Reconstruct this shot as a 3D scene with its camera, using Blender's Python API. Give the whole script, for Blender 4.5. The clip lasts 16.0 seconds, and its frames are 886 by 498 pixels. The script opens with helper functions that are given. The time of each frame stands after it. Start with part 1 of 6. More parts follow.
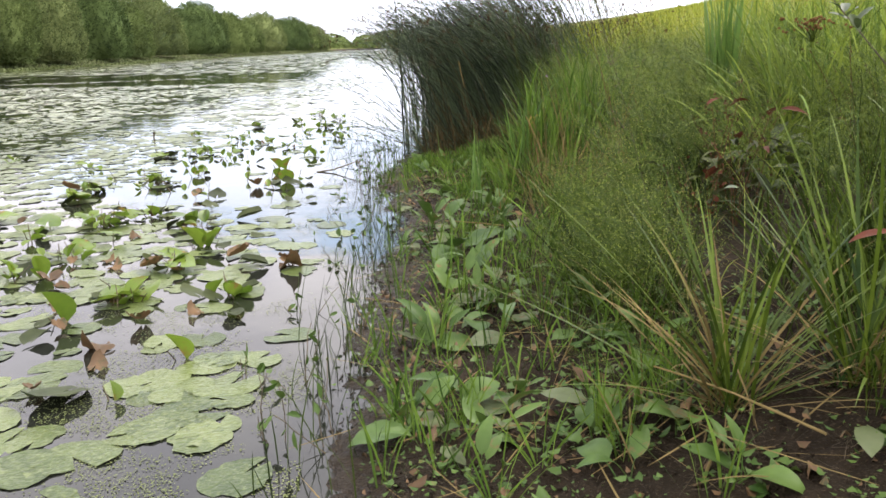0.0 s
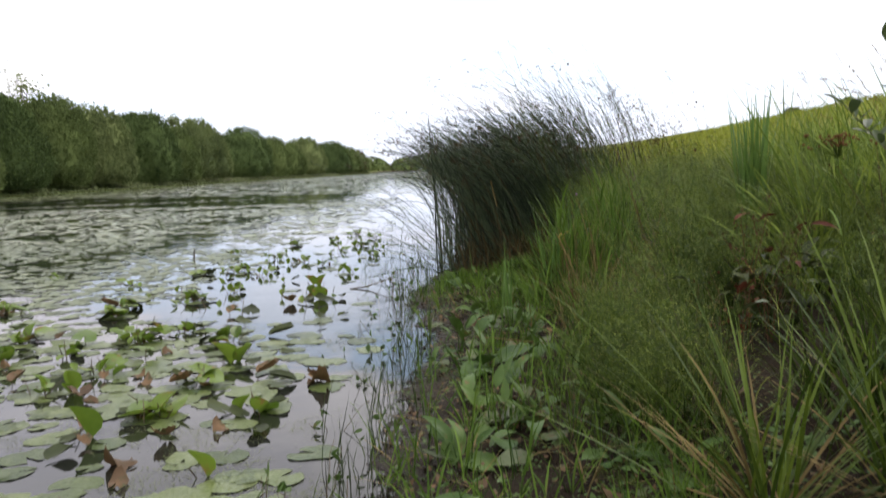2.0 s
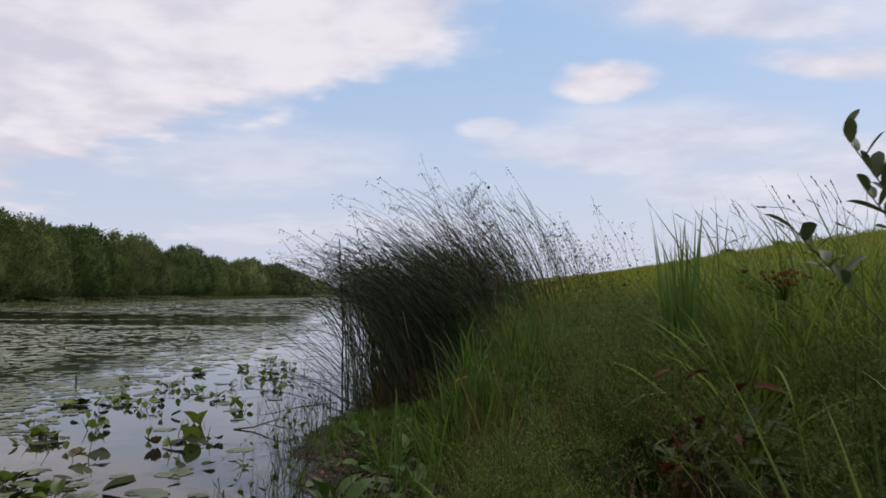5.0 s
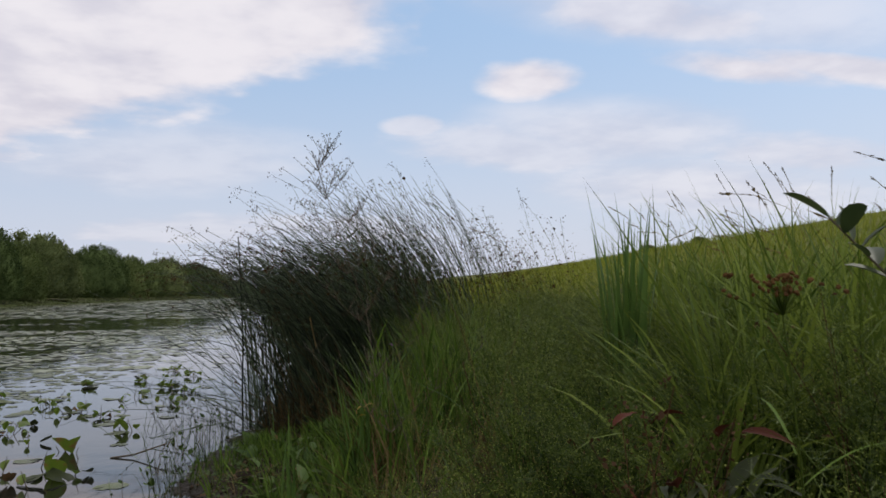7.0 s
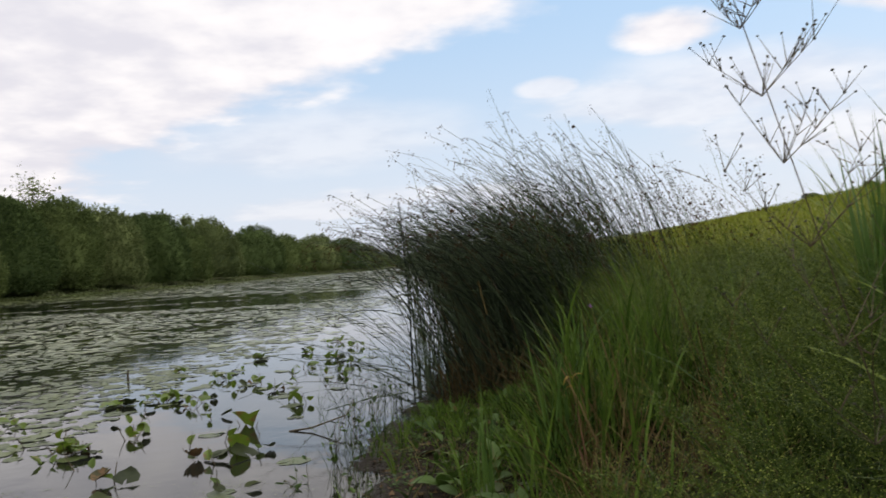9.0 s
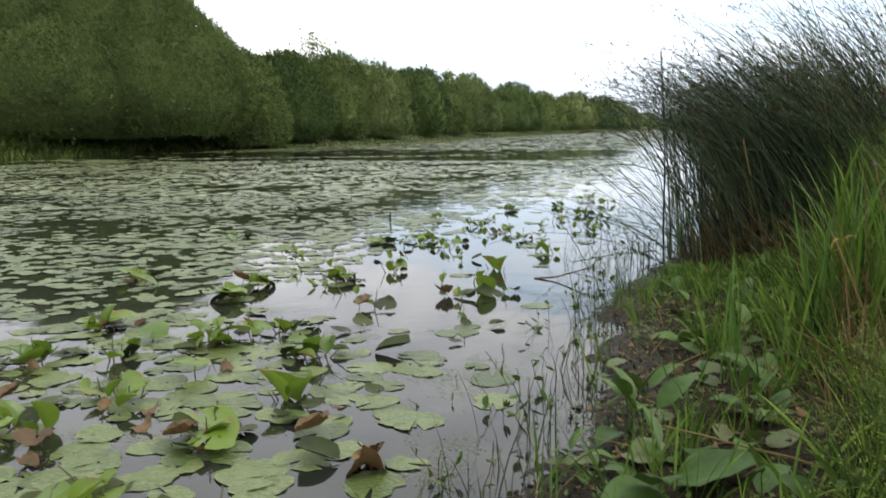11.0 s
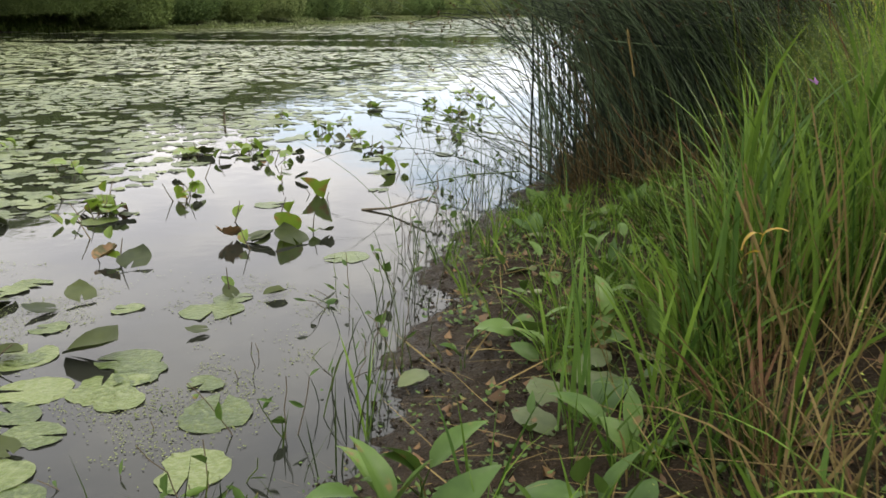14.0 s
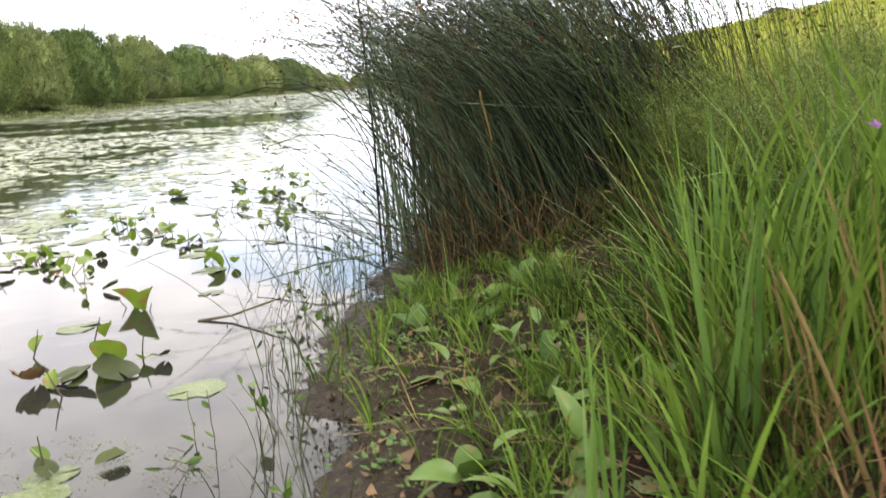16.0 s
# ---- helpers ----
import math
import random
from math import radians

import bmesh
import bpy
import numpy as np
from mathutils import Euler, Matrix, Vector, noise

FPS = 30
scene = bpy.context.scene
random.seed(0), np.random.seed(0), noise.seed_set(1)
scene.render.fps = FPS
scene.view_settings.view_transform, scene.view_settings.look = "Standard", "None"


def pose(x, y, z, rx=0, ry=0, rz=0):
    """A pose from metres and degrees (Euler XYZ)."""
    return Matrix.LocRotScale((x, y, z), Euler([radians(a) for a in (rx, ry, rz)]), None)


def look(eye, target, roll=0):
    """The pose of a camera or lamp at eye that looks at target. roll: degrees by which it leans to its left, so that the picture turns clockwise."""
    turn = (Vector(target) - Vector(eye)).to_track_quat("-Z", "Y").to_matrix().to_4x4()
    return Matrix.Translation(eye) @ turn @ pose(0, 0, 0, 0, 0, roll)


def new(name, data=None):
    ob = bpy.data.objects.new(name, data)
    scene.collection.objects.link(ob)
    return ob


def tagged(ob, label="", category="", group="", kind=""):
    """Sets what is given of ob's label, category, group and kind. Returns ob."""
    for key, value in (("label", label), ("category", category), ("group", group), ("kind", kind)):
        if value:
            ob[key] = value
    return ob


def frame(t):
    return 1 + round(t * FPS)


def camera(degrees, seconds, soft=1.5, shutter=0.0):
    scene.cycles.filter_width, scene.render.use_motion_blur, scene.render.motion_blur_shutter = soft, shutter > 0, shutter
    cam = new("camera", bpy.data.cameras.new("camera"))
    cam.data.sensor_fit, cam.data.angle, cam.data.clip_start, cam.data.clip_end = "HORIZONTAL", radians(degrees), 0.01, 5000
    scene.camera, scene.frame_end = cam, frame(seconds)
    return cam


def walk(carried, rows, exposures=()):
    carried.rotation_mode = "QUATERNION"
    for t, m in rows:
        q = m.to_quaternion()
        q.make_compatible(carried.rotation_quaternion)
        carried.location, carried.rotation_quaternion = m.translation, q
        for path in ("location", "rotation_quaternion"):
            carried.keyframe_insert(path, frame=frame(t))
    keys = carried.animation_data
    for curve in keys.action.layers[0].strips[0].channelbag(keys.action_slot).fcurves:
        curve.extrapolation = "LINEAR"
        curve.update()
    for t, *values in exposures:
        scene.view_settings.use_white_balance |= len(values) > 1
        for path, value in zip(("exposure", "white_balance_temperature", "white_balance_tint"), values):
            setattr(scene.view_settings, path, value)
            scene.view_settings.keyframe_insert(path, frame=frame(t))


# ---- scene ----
cam = camera(57.5, 16.0, soft=1.6, shutter=0.3)

PATH = [
    (0, (-0.197, -1.013, 1.139), (-0.056, 0.921, 0.65), -1.8),
    (0.5, (-0.2, -1.013, 1.14), (-0.046, 0.919, 0.647), -1.6),
    (1, (-0.202, -1.016, 1.142), (-0.068, 0.919, 0.654), -1.7),
    (1.5, (-0.188, -1.015, 1.133), (-0.032, 0.933, 0.706), -1.5),
    (2, (-0.159, -1.008, 1.122), (-0.095, 0.982, 0.924), -2.1),
    (2.5, (-0.101, -0.995, 1.113), (-0.03, 1.004, 1.134), -1.5),
    (3, (-0.071, -0.986, 1.096), (0.176, 0.997, 1.176), -1.9),
    (3.2, (-0.101, -0.999, 1.118), (0.161, 0.982, 1.185), -1.0),
    (5.3, (0.237, 0.025, 1.125), (0.44, 2.01, 1.265), 0.1),
    (5.5, (0.224, 0.179, 1.145), (0.441, 2.16, 1.31), 0.1),
    (6, (0.289, 0.282, 1.154), (0.588, 2.251, 1.335), -1.2),
    (6.5, (0.364, 0.414, 1.103), (0.768, 2.368, 1.238), -1.3),
    (7, (0.403, 0.484, 1.166), (0.791, 2.443, 1.274), -0.6),
    (7.5, (0.359, 0.657, 1.149), (0.554, 2.644, 1.26), 0.2),
    (8, (0.301, 0.823, 1.204), (0.404, 2.82, 1.236), -3.4),
    (8.5, (0.241, 0.928, 1.167), (0.372, 2.923, 1.207), -3.7),
    (10.8, (0.237, 0.921, 1.093), (-0.392, 2.807, 0.872), -1.1),
    (11, (0.253, 0.975, 1.074), (-0.328, 2.867, 0.788), -1.3),
    (11.5, (0.281, 1.177, 1.011), (-0.319, 3.049, 0.642), -4.3),
    (12, (0.332, 1.317, 1.063), (-0.42, 3.136, 0.707), -3.4),
    (12.5, (0.366, 1.545, 1.045), (-0.338, 3.361, 0.591), -2.0),
    (13, (0.406, 1.841, 1.052), (-0.059, 3.729, 0.585), -1.5),
    (13.5, (0.382, 2.177, 0.988), (0.077, 4.082, 0.462), -0.1),
    (14, (0.431, 2.413, 1.065), (0.088, 4.302, 0.507), -0.3),
    (14.5, (0.349, 2.536, 1.061), (-0.049, 4.421, 0.525), -1.4),
    (15, (0.193, 2.791, 0.982), (0.18, 4.738, 0.524), -3.4),
    (15.5, (0.156, 2.854, 1.043), (0.283, 4.787, 0.547), -1.4),
    (16, (0.075, 3.004, 1.032), (0.218, 4.957, 0.627), -3.3),
]
EXPOSURES = [(0, 1.72, 6800, 10), (1.5, 1.66, 6800, 10), (2.0, 0.88, 6650, 9), (2.5, 0.1, 6800, 12), (3.2, -0.1, 6700, 13), (5.5, -0.22, 6600, 11), (7.5, -0.17, 6700, 9), (8.7, 0.0, 6900, 7), (10.8, 0.86, 6650, 2), (11.5, 1.08, 6650, 1), (12.2, 1.13, 6900, 0), (12.8, 1.16, 6950, 1), (14.2, 1.38, 7100, 4), (15, 1.40, 7100, 6), (15.4, 1.62, 7200, 7), (16, 1.97, 7150, 8)]
walk(cam, [(t, look(eye, target, roll)) for t, eye, target, roll in PATH], EXPOSURES)
# END CAMERA

# ---------------------------------------------------------------- world and sun
def node(tree, kind, **values):
    n = tree.nodes.new(kind)
    for key, value in values.items():
        n.inputs[key.replace("_", " ")].default_value = value
    return n


def math_node(tree, op, a, b=0.0, c=0.0, clamp=False):
    n = tree.nodes.new("ShaderNodeMath")
    n.operation, n.use_clamp = op, clamp
    for k, v in enumerate((a, b, c)):
        if isinstance(v, (int, float)):
            n.inputs[k].default_value = v
        else:
            tree.links.new(v, n.inputs[k])
    return n.outputs[0]


def mix_colour(tree, fac, a, b, blend="MIX"):
    n = tree.nodes.new("ShaderNodeMix")
    n.data_type, n.blend_type = "RGBA", blend
    for sock, v in ((n.inputs[0], fac), (n.inputs[6], a), (n.inputs[7], b)):
        if isinstance(v, (int, float)):
            sock.default_value = v
        elif isinstance(v, tuple):
            sock.default_value = (*v[:3], 1)
        else:
            tree.links.new(v, sock)
    return n.outputs[2]


def smooth(tree, value, low, high):
    n = tree.nodes.new("ShaderNodeMapRange")
    n.interpolation_type = "SMOOTHSTEP"
    n.inputs["From Min"].default_value, n.inputs["From Max"].default_value = low, high
    tree.links.new(value, n.inputs["Value"])
    return n.outputs["Result"]


SUN_DIR = Vector((0.62, 0.30, 0.80)).normalized()


def build_world():
    world = bpy.data.worlds.new("sky")
    scene.world = world
    world.use_nodes = True
    t = world.node_tree
    t.nodes.clear()
    out, bg = t.nodes.new("ShaderNodeOutputWorld"), t.nodes.new("ShaderNodeBackground")
    t.links.new(bg.outputs[0], out.inputs[0])
    sky = t.nodes.new("ShaderNodeTexSky")
    sky.sky_type, sky.sun_disc = "NISHITA", False
    sky.sun_elevation = math.asin(SUN_DIR.z)
    sky.sun_rotation = math.atan2(SUN_DIR.x, SUN_DIR.y)
    sky.air_density, sky.dust_density, sky.ozone_density = 1.2, 2.0, 1.5
    co = t.nodes.new("ShaderNodeTexCoord")
    sep = t.nodes.new("ShaderNodeSeparateXYZ")
    t.links.new(co.outputs["Generated"], sep.inputs[0])
    dx, dy, dz = sep.outputs
    # clouds lie on a flat layer overhead
    up = math_node(t, "MAXIMUM", dz, 0.0)
    inv = math_node(t, "DIVIDE", 1.0, math_node(t, "ADD", up, 0.16))
    u, v = math_node(t, "MULTIPLY", dx, inv), math_node(t, "MULTIPLY", dy, inv)
    flat = t.nodes.new("ShaderNodeCombineXYZ")
    t.links.new(u, flat.inputs[0])
    t.links.new(v, flat.inputs[1])
    flat.inputs[2].default_value = 3.7

    def cloud_noise(scale, detail, rough):
        n = node(t, "ShaderNodeTexNoise", Scale=scale, Detail=detail, Roughness=rough)
        t.links.new(flat.outputs[0], n.inputs["Vector"])
        return n.outputs["Fac"]

    big, small = cloud_noise(1.7, 6, 0.52), cloud_noise(5.0, 4, 0.5)
    wob = math_node(t, "ADD", math_node(t, "MULTIPLY_ADD", big, 1.5, -0.75), math_node(t, "MULTIPLY_ADD", small, 0.5, -0.25))
    # one great bank of cloud spreads from overhead; its ragged edge runs down to the west over the river
    bank = math_node(t, "MULTIPLY_ADD", u, -0.894, math_node(t, "SUBTRACT", 2.376, v))
    cover = smooth(t, math_node(t, "MULTIPLY_ADD", bank, 0.9, wob), -0.06, 0.32)
    # loose clouds in the blue beyond it
    for cu, cv, wu, wv, dense in ((0.70, 2.22, 0.16, 0.15, 1.0), (1.22, 2.0, 0.34, 0.10, 0.95), (0.86, 1.80, 0.34, 0.14, 0.8), (0.43, 2.66, 0.10, 0.10, 0.6), (0.85, 2.85, 0.45, 0.28, 0.55), (1.9, 2.6, 0.5, 0.25, 0.6), (-0.2, 4.2, 0.9, 0.35, 0.4), (1.5, 1.92, 0.4, 0.09, 0.9)):
        a = math_node(t, "POWER", math_node(t, "ABSOLUTE", math_node(t, "DIVIDE", math_node(t, "SUBTRACT", u, cu), wu)), 2.0)
        e = math_node(t, "POWER", math_node(t, "ABSOLUTE", math_node(t, "DIVIDE", math_node(t, "SUBTRACT", v, cv), wv)), 2.0)
        r = math_node(t, "SUBTRACT", math_node(t, "MULTIPLY", wob, 2.6), math_node(t, "ADD", a, e))
        cover = math_node(t, "MAXIMUM", cover, math_node(t, "MULTIPLY", smooth(t, r, -1.3, -0.1), dense))
    # thin veils between them
    for cu, cv, wu, wv, dense in ((1.12, 2.62, 0.50, 0.36, 0.62), (0.95, 1.72, 0.62, 0.24, 0.6), (1.75, 3.1, 0.8, 0.45, 0.6), (-0.5, 3.1, 0.7, 0.45, 0.45)):
        a = math_node(t, "POWER", math_node(t, "ABSOLUTE", math_node(t, "DIVIDE", math_node(t, "SUBTRACT", u, cu), wu)), 2.0)
        e = math_node(t, "POWER", math_node(t, "ABSOLUTE", math_node(t, "DIVIDE", math_node(t, "SUBTRACT", v, cv), wv)), 2.0)
        r = math_node(t, "SUBTRACT", math_node(t, "MULTIPLY", wob, 1.3), math_node(t, "ADD", a, e))
        cover = math_node(t, "MAXIMUM", cover, math_node(t, "MULTIPLY", smooth(t, r, -1.5, 0.2), dense))
    haze = smooth(t, dz, 0.34, -0.02)
    shade = mix_colour(t, smooth(t, math_node(t, "MULTIPLY_ADD", big, 0.5, math_node(t, "MULTIPLY", small, 0.5)), 0.38, 0.62), (7.6, 7.4, 8.5), (10.0, 9.6, 10.2))
    base = mix_colour(t, 0.62, sky.outputs[0], (5.1, 7.6, 11.5))
    base = mix_colour(t, math_node(t, "MULTIPLY", haze, 0.70), base, (8.3, 8.3, 9.4))
    col = mix_colour(t, math_node(t, "MULTIPLY", cover, 0.93), base, shade)
    t.links.new(col, bg.inputs["Color"])
    bg.inputs["Strength"].default_value = 0.1


build_world()
sun = new("sun", bpy.data.lights.new("sun", "SUN"))
sun.data.energy, sun.data.angle, sun.data.color = 0.8, radians(14), (1.0, 0.95, 0.86)
sun.matrix_world = look(SUN_DIR * 50, (0, 0, 0))


# ---------------------------------------------------------------- materials
def surface(name, light, dark, rough=0.5, grain=30.0, patch=3.0, translucent=0.0, bump=0.0, spot=None, spot_at=(0.62, 0.7), spot_scale=9.0, specular=0.4, by_piece=0.55):
    """A plant, soil or bark surface: two tones mixed by piece and by noise at two scales, with optional blotches."""
    m = bpy.data.materials.new(name)
    m.use_nodes = True
    t = m.node_tree
    bsdf, out = t.nodes["Principled BSDF"], t.nodes["Material Output"]
    geo, info = t.nodes.new("ShaderNodeNewGeometry"), t.nodes.new("ShaderNodeObjectInfo")

    def noise_at(scale, detail=4.0):
        n = node(t, "ShaderNodeTexNoise", Scale=scale, Detail=detail)
        t.links.new(geo.outputs["Position"], n.inputs["Vector"])
        return n.outputs["Fac"]

    fine, wide = noise_at(grain), noise_at(patch, 2.0)
    piece = math_node(t, "FRACT", math_node(t, "ADD", geo.outputs["Random Per Island"], info.outputs["Random"]))
    f = math_node(t, "MULTIPLY_ADD", piece, by_piece, math_node(t, "MULTIPLY_ADD", fine, 0.5, math_node(t, "MULTIPLY_ADD", wide, 0.8, -0.17 - 0.5 * by_piece)), clamp=True)
    col = mix_colour(t, f, dark, light)
    if spot:
        blot = noise_at(spot_scale, 6.0)
        blot = math_node(t, "ADD", blot, math_node(t, "MULTIPLY_ADD", piece, 0.16, -0.08))
        col = mix_colour(t, smooth(t, blot, *spot_at), col, spot)
    t.links.new(col, bsdf.inputs["Base Color"])
    bsdf.inputs["Roughness"].default_value = rough
    bsdf.inputs["Specular IOR Level"].default_value = specular
    if bump:
        b = node(t, "ShaderNodeBump", Strength=0.6, Distance=bump)
        t.links.new(fine, b.inputs["Height"])
        t.links.new(b.outputs[0], bsdf.inputs["Normal"])
    if translucent:
        tr, mx = t.nodes.new("ShaderNodeBsdfTranslucent"), t.nodes.new("ShaderNodeMixShader")
        t.links.new(col, tr.inputs["Color"])
        mx.inputs[0].default_value = translucent
        t.links.new(bsdf.outputs[0], mx.inputs[1])
        t.links.new(tr.outputs[0], mx.inputs[2])
        t.links.new(mx.outputs[0], out.inputs["Surface"])
    return m


def water_surface():
    m = bpy.data.materials.new("water")
    m.use_nodes = True
    t = m.node_tree
    bsdf = t.nodes["Principled BSDF"]
    geo = t.nodes.new("ShaderNodeNewGeometry")
    murk = node(t, "ShaderNodeTexNoise", Scale=1.3, Detail=5.0)
    ripple = node(t, "ShaderNodeTexNoise", Scale=7.0, Detail=3.0)
    swell = node(t, "ShaderNodeTexNoise", Scale=1.1, Detail=2.0)
    for n in (murk, ripple, swell):
        t.links.new(geo.outputs["Position"], n.inputs["Vector"])
    t.links.new(mix_colour(t, murk.outputs["Fac"], (0.007, 0.010, 0.008), (0.026, 0.026, 0.020)), bsdf.inputs["Base Color"])
    bsdf.inputs["Roughness"].default_value = 0.045
    bsdf.inputs["IOR"].default_value = 1.37
    h = math_node(t, "MULTIPLY_ADD", ripple.outputs["Fac"], 0.25, swell.outputs["Fac"])
    b = node(t, "ShaderNodeBump", Strength=0.35, Distance=0.012)
    t.links.new(h, b.inputs["Height"])
    t.links.new(b.outputs[0], bsdf.inputs["Normal"])
    return m


def ground_surface():
    m = bpy.data.materials.new("ground")
    m.use_nodes = True
    t = m.node_tree
    bsdf = t.nodes["Principled BSDF"]
    geo = t.nodes.new("ShaderNodeNewGeometry")
    sep = t.nodes.new("ShaderNodeSeparateXYZ")
    t.links.new(geo.outputs["Position"], sep.inputs[0])

    def noise_at(scale, detail=5.0):
        n = node(t, "ShaderNodeTexNoise", Scale=scale, Detail=detail)
        t.links.new(geo.outputs["Position"], n.inputs["Vector"])
        return n.outputs["Fac"]

    lump, grit, field, tuft = noise_at(16.0), noise_at(130.0), noise_at(0.12), noise_at(1.7)
    mud = mix_colour(t, lump, (0.006, 0.0042, 0.0024), (0.034, 0.0245, 0.0135))
    mud = mix_colour(t, smooth(t, grit, 0.55, 0.75), mud, (0.068, 0.050, 0.030))
    grass = mix_colour(t, smooth(t, field, 0.35, 0.65), (0.110, 0.135, 0.016), (0.185, 0.200, 0.028))
    grass = mix_colour(t, smooth(t, tuft, 0.4, 0.75), grass, (0.090, 0.094, 0.030))
    height = math_node(t, "MULTIPLY_ADD", lump, 0.25, math_node(t, "ADD", sep.outputs[2], -0.125))
    t.links.new(mix_colour(t, smooth(t, height, 0.55, 1.15), mud, grass), bsdf.inputs["Base Color"])
    rough = t.nodes.new("ShaderNodeMapRange")
    t.links.new(sep.outputs[2], rough.inputs["Value"])
    for key, v in (("From Min", 0.0), ("From Max", 0.045), ("To Min", 0.20), ("To Max", 0.9)):
        rough.inputs[key].default_value = v
    t.links.new(rough.outputs[0], bsdf.inputs["Roughness"])
    bsdf.inputs["Specular IOR Level"].default_value = 0.12
    b = node(t, "ShaderNodeBump", Strength=1.0, Distance=0.03)
    t.links.new(math_node(t, "MULTIPLY_ADD", grit, 0.35, lump), b.inputs["Height"])
    t.links.new(b.outputs[0], bsdf.inputs["Normal"])
    return m


WATER, GROUND = water_surface(), ground_surface()
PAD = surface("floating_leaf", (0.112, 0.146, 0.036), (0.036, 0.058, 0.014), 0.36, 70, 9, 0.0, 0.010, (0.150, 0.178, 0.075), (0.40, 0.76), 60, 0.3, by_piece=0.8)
# same leaf farther out, its low-angle sheen painted in as a paler tone
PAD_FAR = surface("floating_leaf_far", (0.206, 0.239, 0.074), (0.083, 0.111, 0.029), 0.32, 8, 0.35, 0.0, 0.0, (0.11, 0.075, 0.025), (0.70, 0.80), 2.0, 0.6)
LILY = surface("lily_leaf", (0.200, 0.288, 0.036), (0.070, 0.132, 0.014), 0.34, 25, 3, 0.35, 0.001, (0.22, 0.14, 0.04), (0.60, 0.74), 14, 0.45)
DEADLEAF = surface("withered_leaf", (0.225, 0.130, 0.055), (0.060, 0.036, 0.016), 0.65, 40, 9, 0.12, 0.003, (0.06, 0.06, 0.02), (0.52, 0.68), 30)
# wet leaves, and a dark colour that stands in for shade
DARKLEAF = surface("wet_and_shaded_leaf", (0.060, 0.075, 0.020), (0.014, 0.022, 0.008), 0.55, 30, 8, 0.1, 0.001, specular=0.2)
DOCK = surface("broad_leaf", (0.105, 0.172, 0.036), (0.026, 0.062, 0.011), 0.46, 30, 5, 0.15, 0.002, (0.14, 0.10, 0.035), (0.64, 0.74), 22, 0.22)
STRANDED = surface("stranded_leaf", (0.130, 0.155, 0.064), (0.052, 0.072, 0.026), 0.5, 40, 6, 0.06, 0.003, (0.13, 0.085, 0.035), (0.58, 0.70), 26, 0.25)
# the near-black tone carries the shade of the gaps between blades
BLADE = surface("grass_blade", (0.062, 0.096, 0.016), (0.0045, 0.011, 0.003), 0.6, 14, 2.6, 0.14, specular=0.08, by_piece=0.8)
BRIGHT = surface("young_grass", (0.150, 0.242, 0.036), (0.020, 0.052, 0.009), 0.55, 14, 2.2, 0.24, specular=0.1, by_piece=0.8)
# brighter than the lower grasses: sunlight on the slope is mixed into the colour
MEADOW = surface("sunlit_meadow_blade", (0.320, 0.350, 0.055), (0.130, 0.165, 0.024), 0.7, 3, 0.4, 0.2, specular=0.05)
YOUNG = surface("pale_young_blade", (0.235, 0.305, 0.050), (0.050, 0.092, 0.014), 0.5, 14, 2.2, 0.28, specular=0.12, by_piece=0.8)
PANICLE = surface("grass_panicle", (0.385, 0.435, 0.108), (0.145, 0.185, 0.040), 0.9, 14, 1.2, 0.3, specular=0.0, by_piece=0.8)
SCUM = surface("floating_weed", (0.164, 0.189, 0.066), (0.059, 0.077, 0.025), 0.6, 30, 2.5, 0.0, specular=0.15)
STRAW = surface("straw", (0.255, 0.192, 0.078), (0.095, 0.070, 0.028), 0.75, 25, 3, 0.15, specular=0.1)
SEDGE = surface("sedge_blade", (0.112, 0.160, 0.020), (0.016, 0.038, 0.005), 0.42, 18, 3, 0.16, specular=0.14, by_piece=0.8)
ROUGH = surface("rough_bank_grass", (0.120, 0.155, 0.040), (0.026, 0.044, 0.011), 0.75, 3, 0.35, 0.15, 0.0, (0.110, 0.095, 0.042), (0.62, 0.76), 0.7, specular=0.05)
# tones set far apart by stem: skylit stems pale, shaded depth near black
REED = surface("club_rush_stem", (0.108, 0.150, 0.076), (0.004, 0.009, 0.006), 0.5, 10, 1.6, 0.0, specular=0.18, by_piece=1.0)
REEDBASE = surface("dead_rush_stem", (0.150, 0.112, 0.048), (0.020, 0.016, 0.009), 0.7, 14, 4, 0.05, specular=0.08)
UMBEL = surface("rusty_spikelet", (0.170, 0.090, 0.034), (0.060, 0.030, 0.012), 0.85, 160, 30, specular=0.05)
RUST = surface("red_brown_stem", (0.130, 0.070, 0.034), (0.050, 0.030, 0.016), 0.7, 40, 8, specular=0.1)
SPIKE = surface("brown_spikelet", (0.125, 0.072, 0.038), (0.040, 0.022, 0.012), 0.8, 40, 4, specular=0.05)
DARKSEED = surface("dark_seed", (0.09, 0.085, 0.05), (0.03, 0.03, 0.02), 0.7, 40, 4)
FRINGE = surface("waterside_fringe", (0.215, 0.250, 0.105), (0.085, 0.112, 0.040), 0.7, 3, 0.3, 0.3, specular=0.15)
IRIS = surface("sword_leaf", (0.140, 0.235, 0.050), (0.045, 0.100, 0.020), 0.42, 12, 5, 0.25, 0.0, (0.22, 0.18, 0.06), (0.70, 0.84), 9, 0.25)
WILLOW = surface("willow_leaf", (0.205, 0.262, 0.086), (0.038, 0.060, 0.022), 0.8, 1.6, 0.30, 0.15, specular=0.06, by_piece=0.6)
WILLOW_DARK = surface("deep_green_willow_leaf", (0.150, 0.210, 0.070), (0.022, 0.040, 0.015), 0.8, 1.6, 0.30, 0.15, specular=0.06, by_piece=0.6)
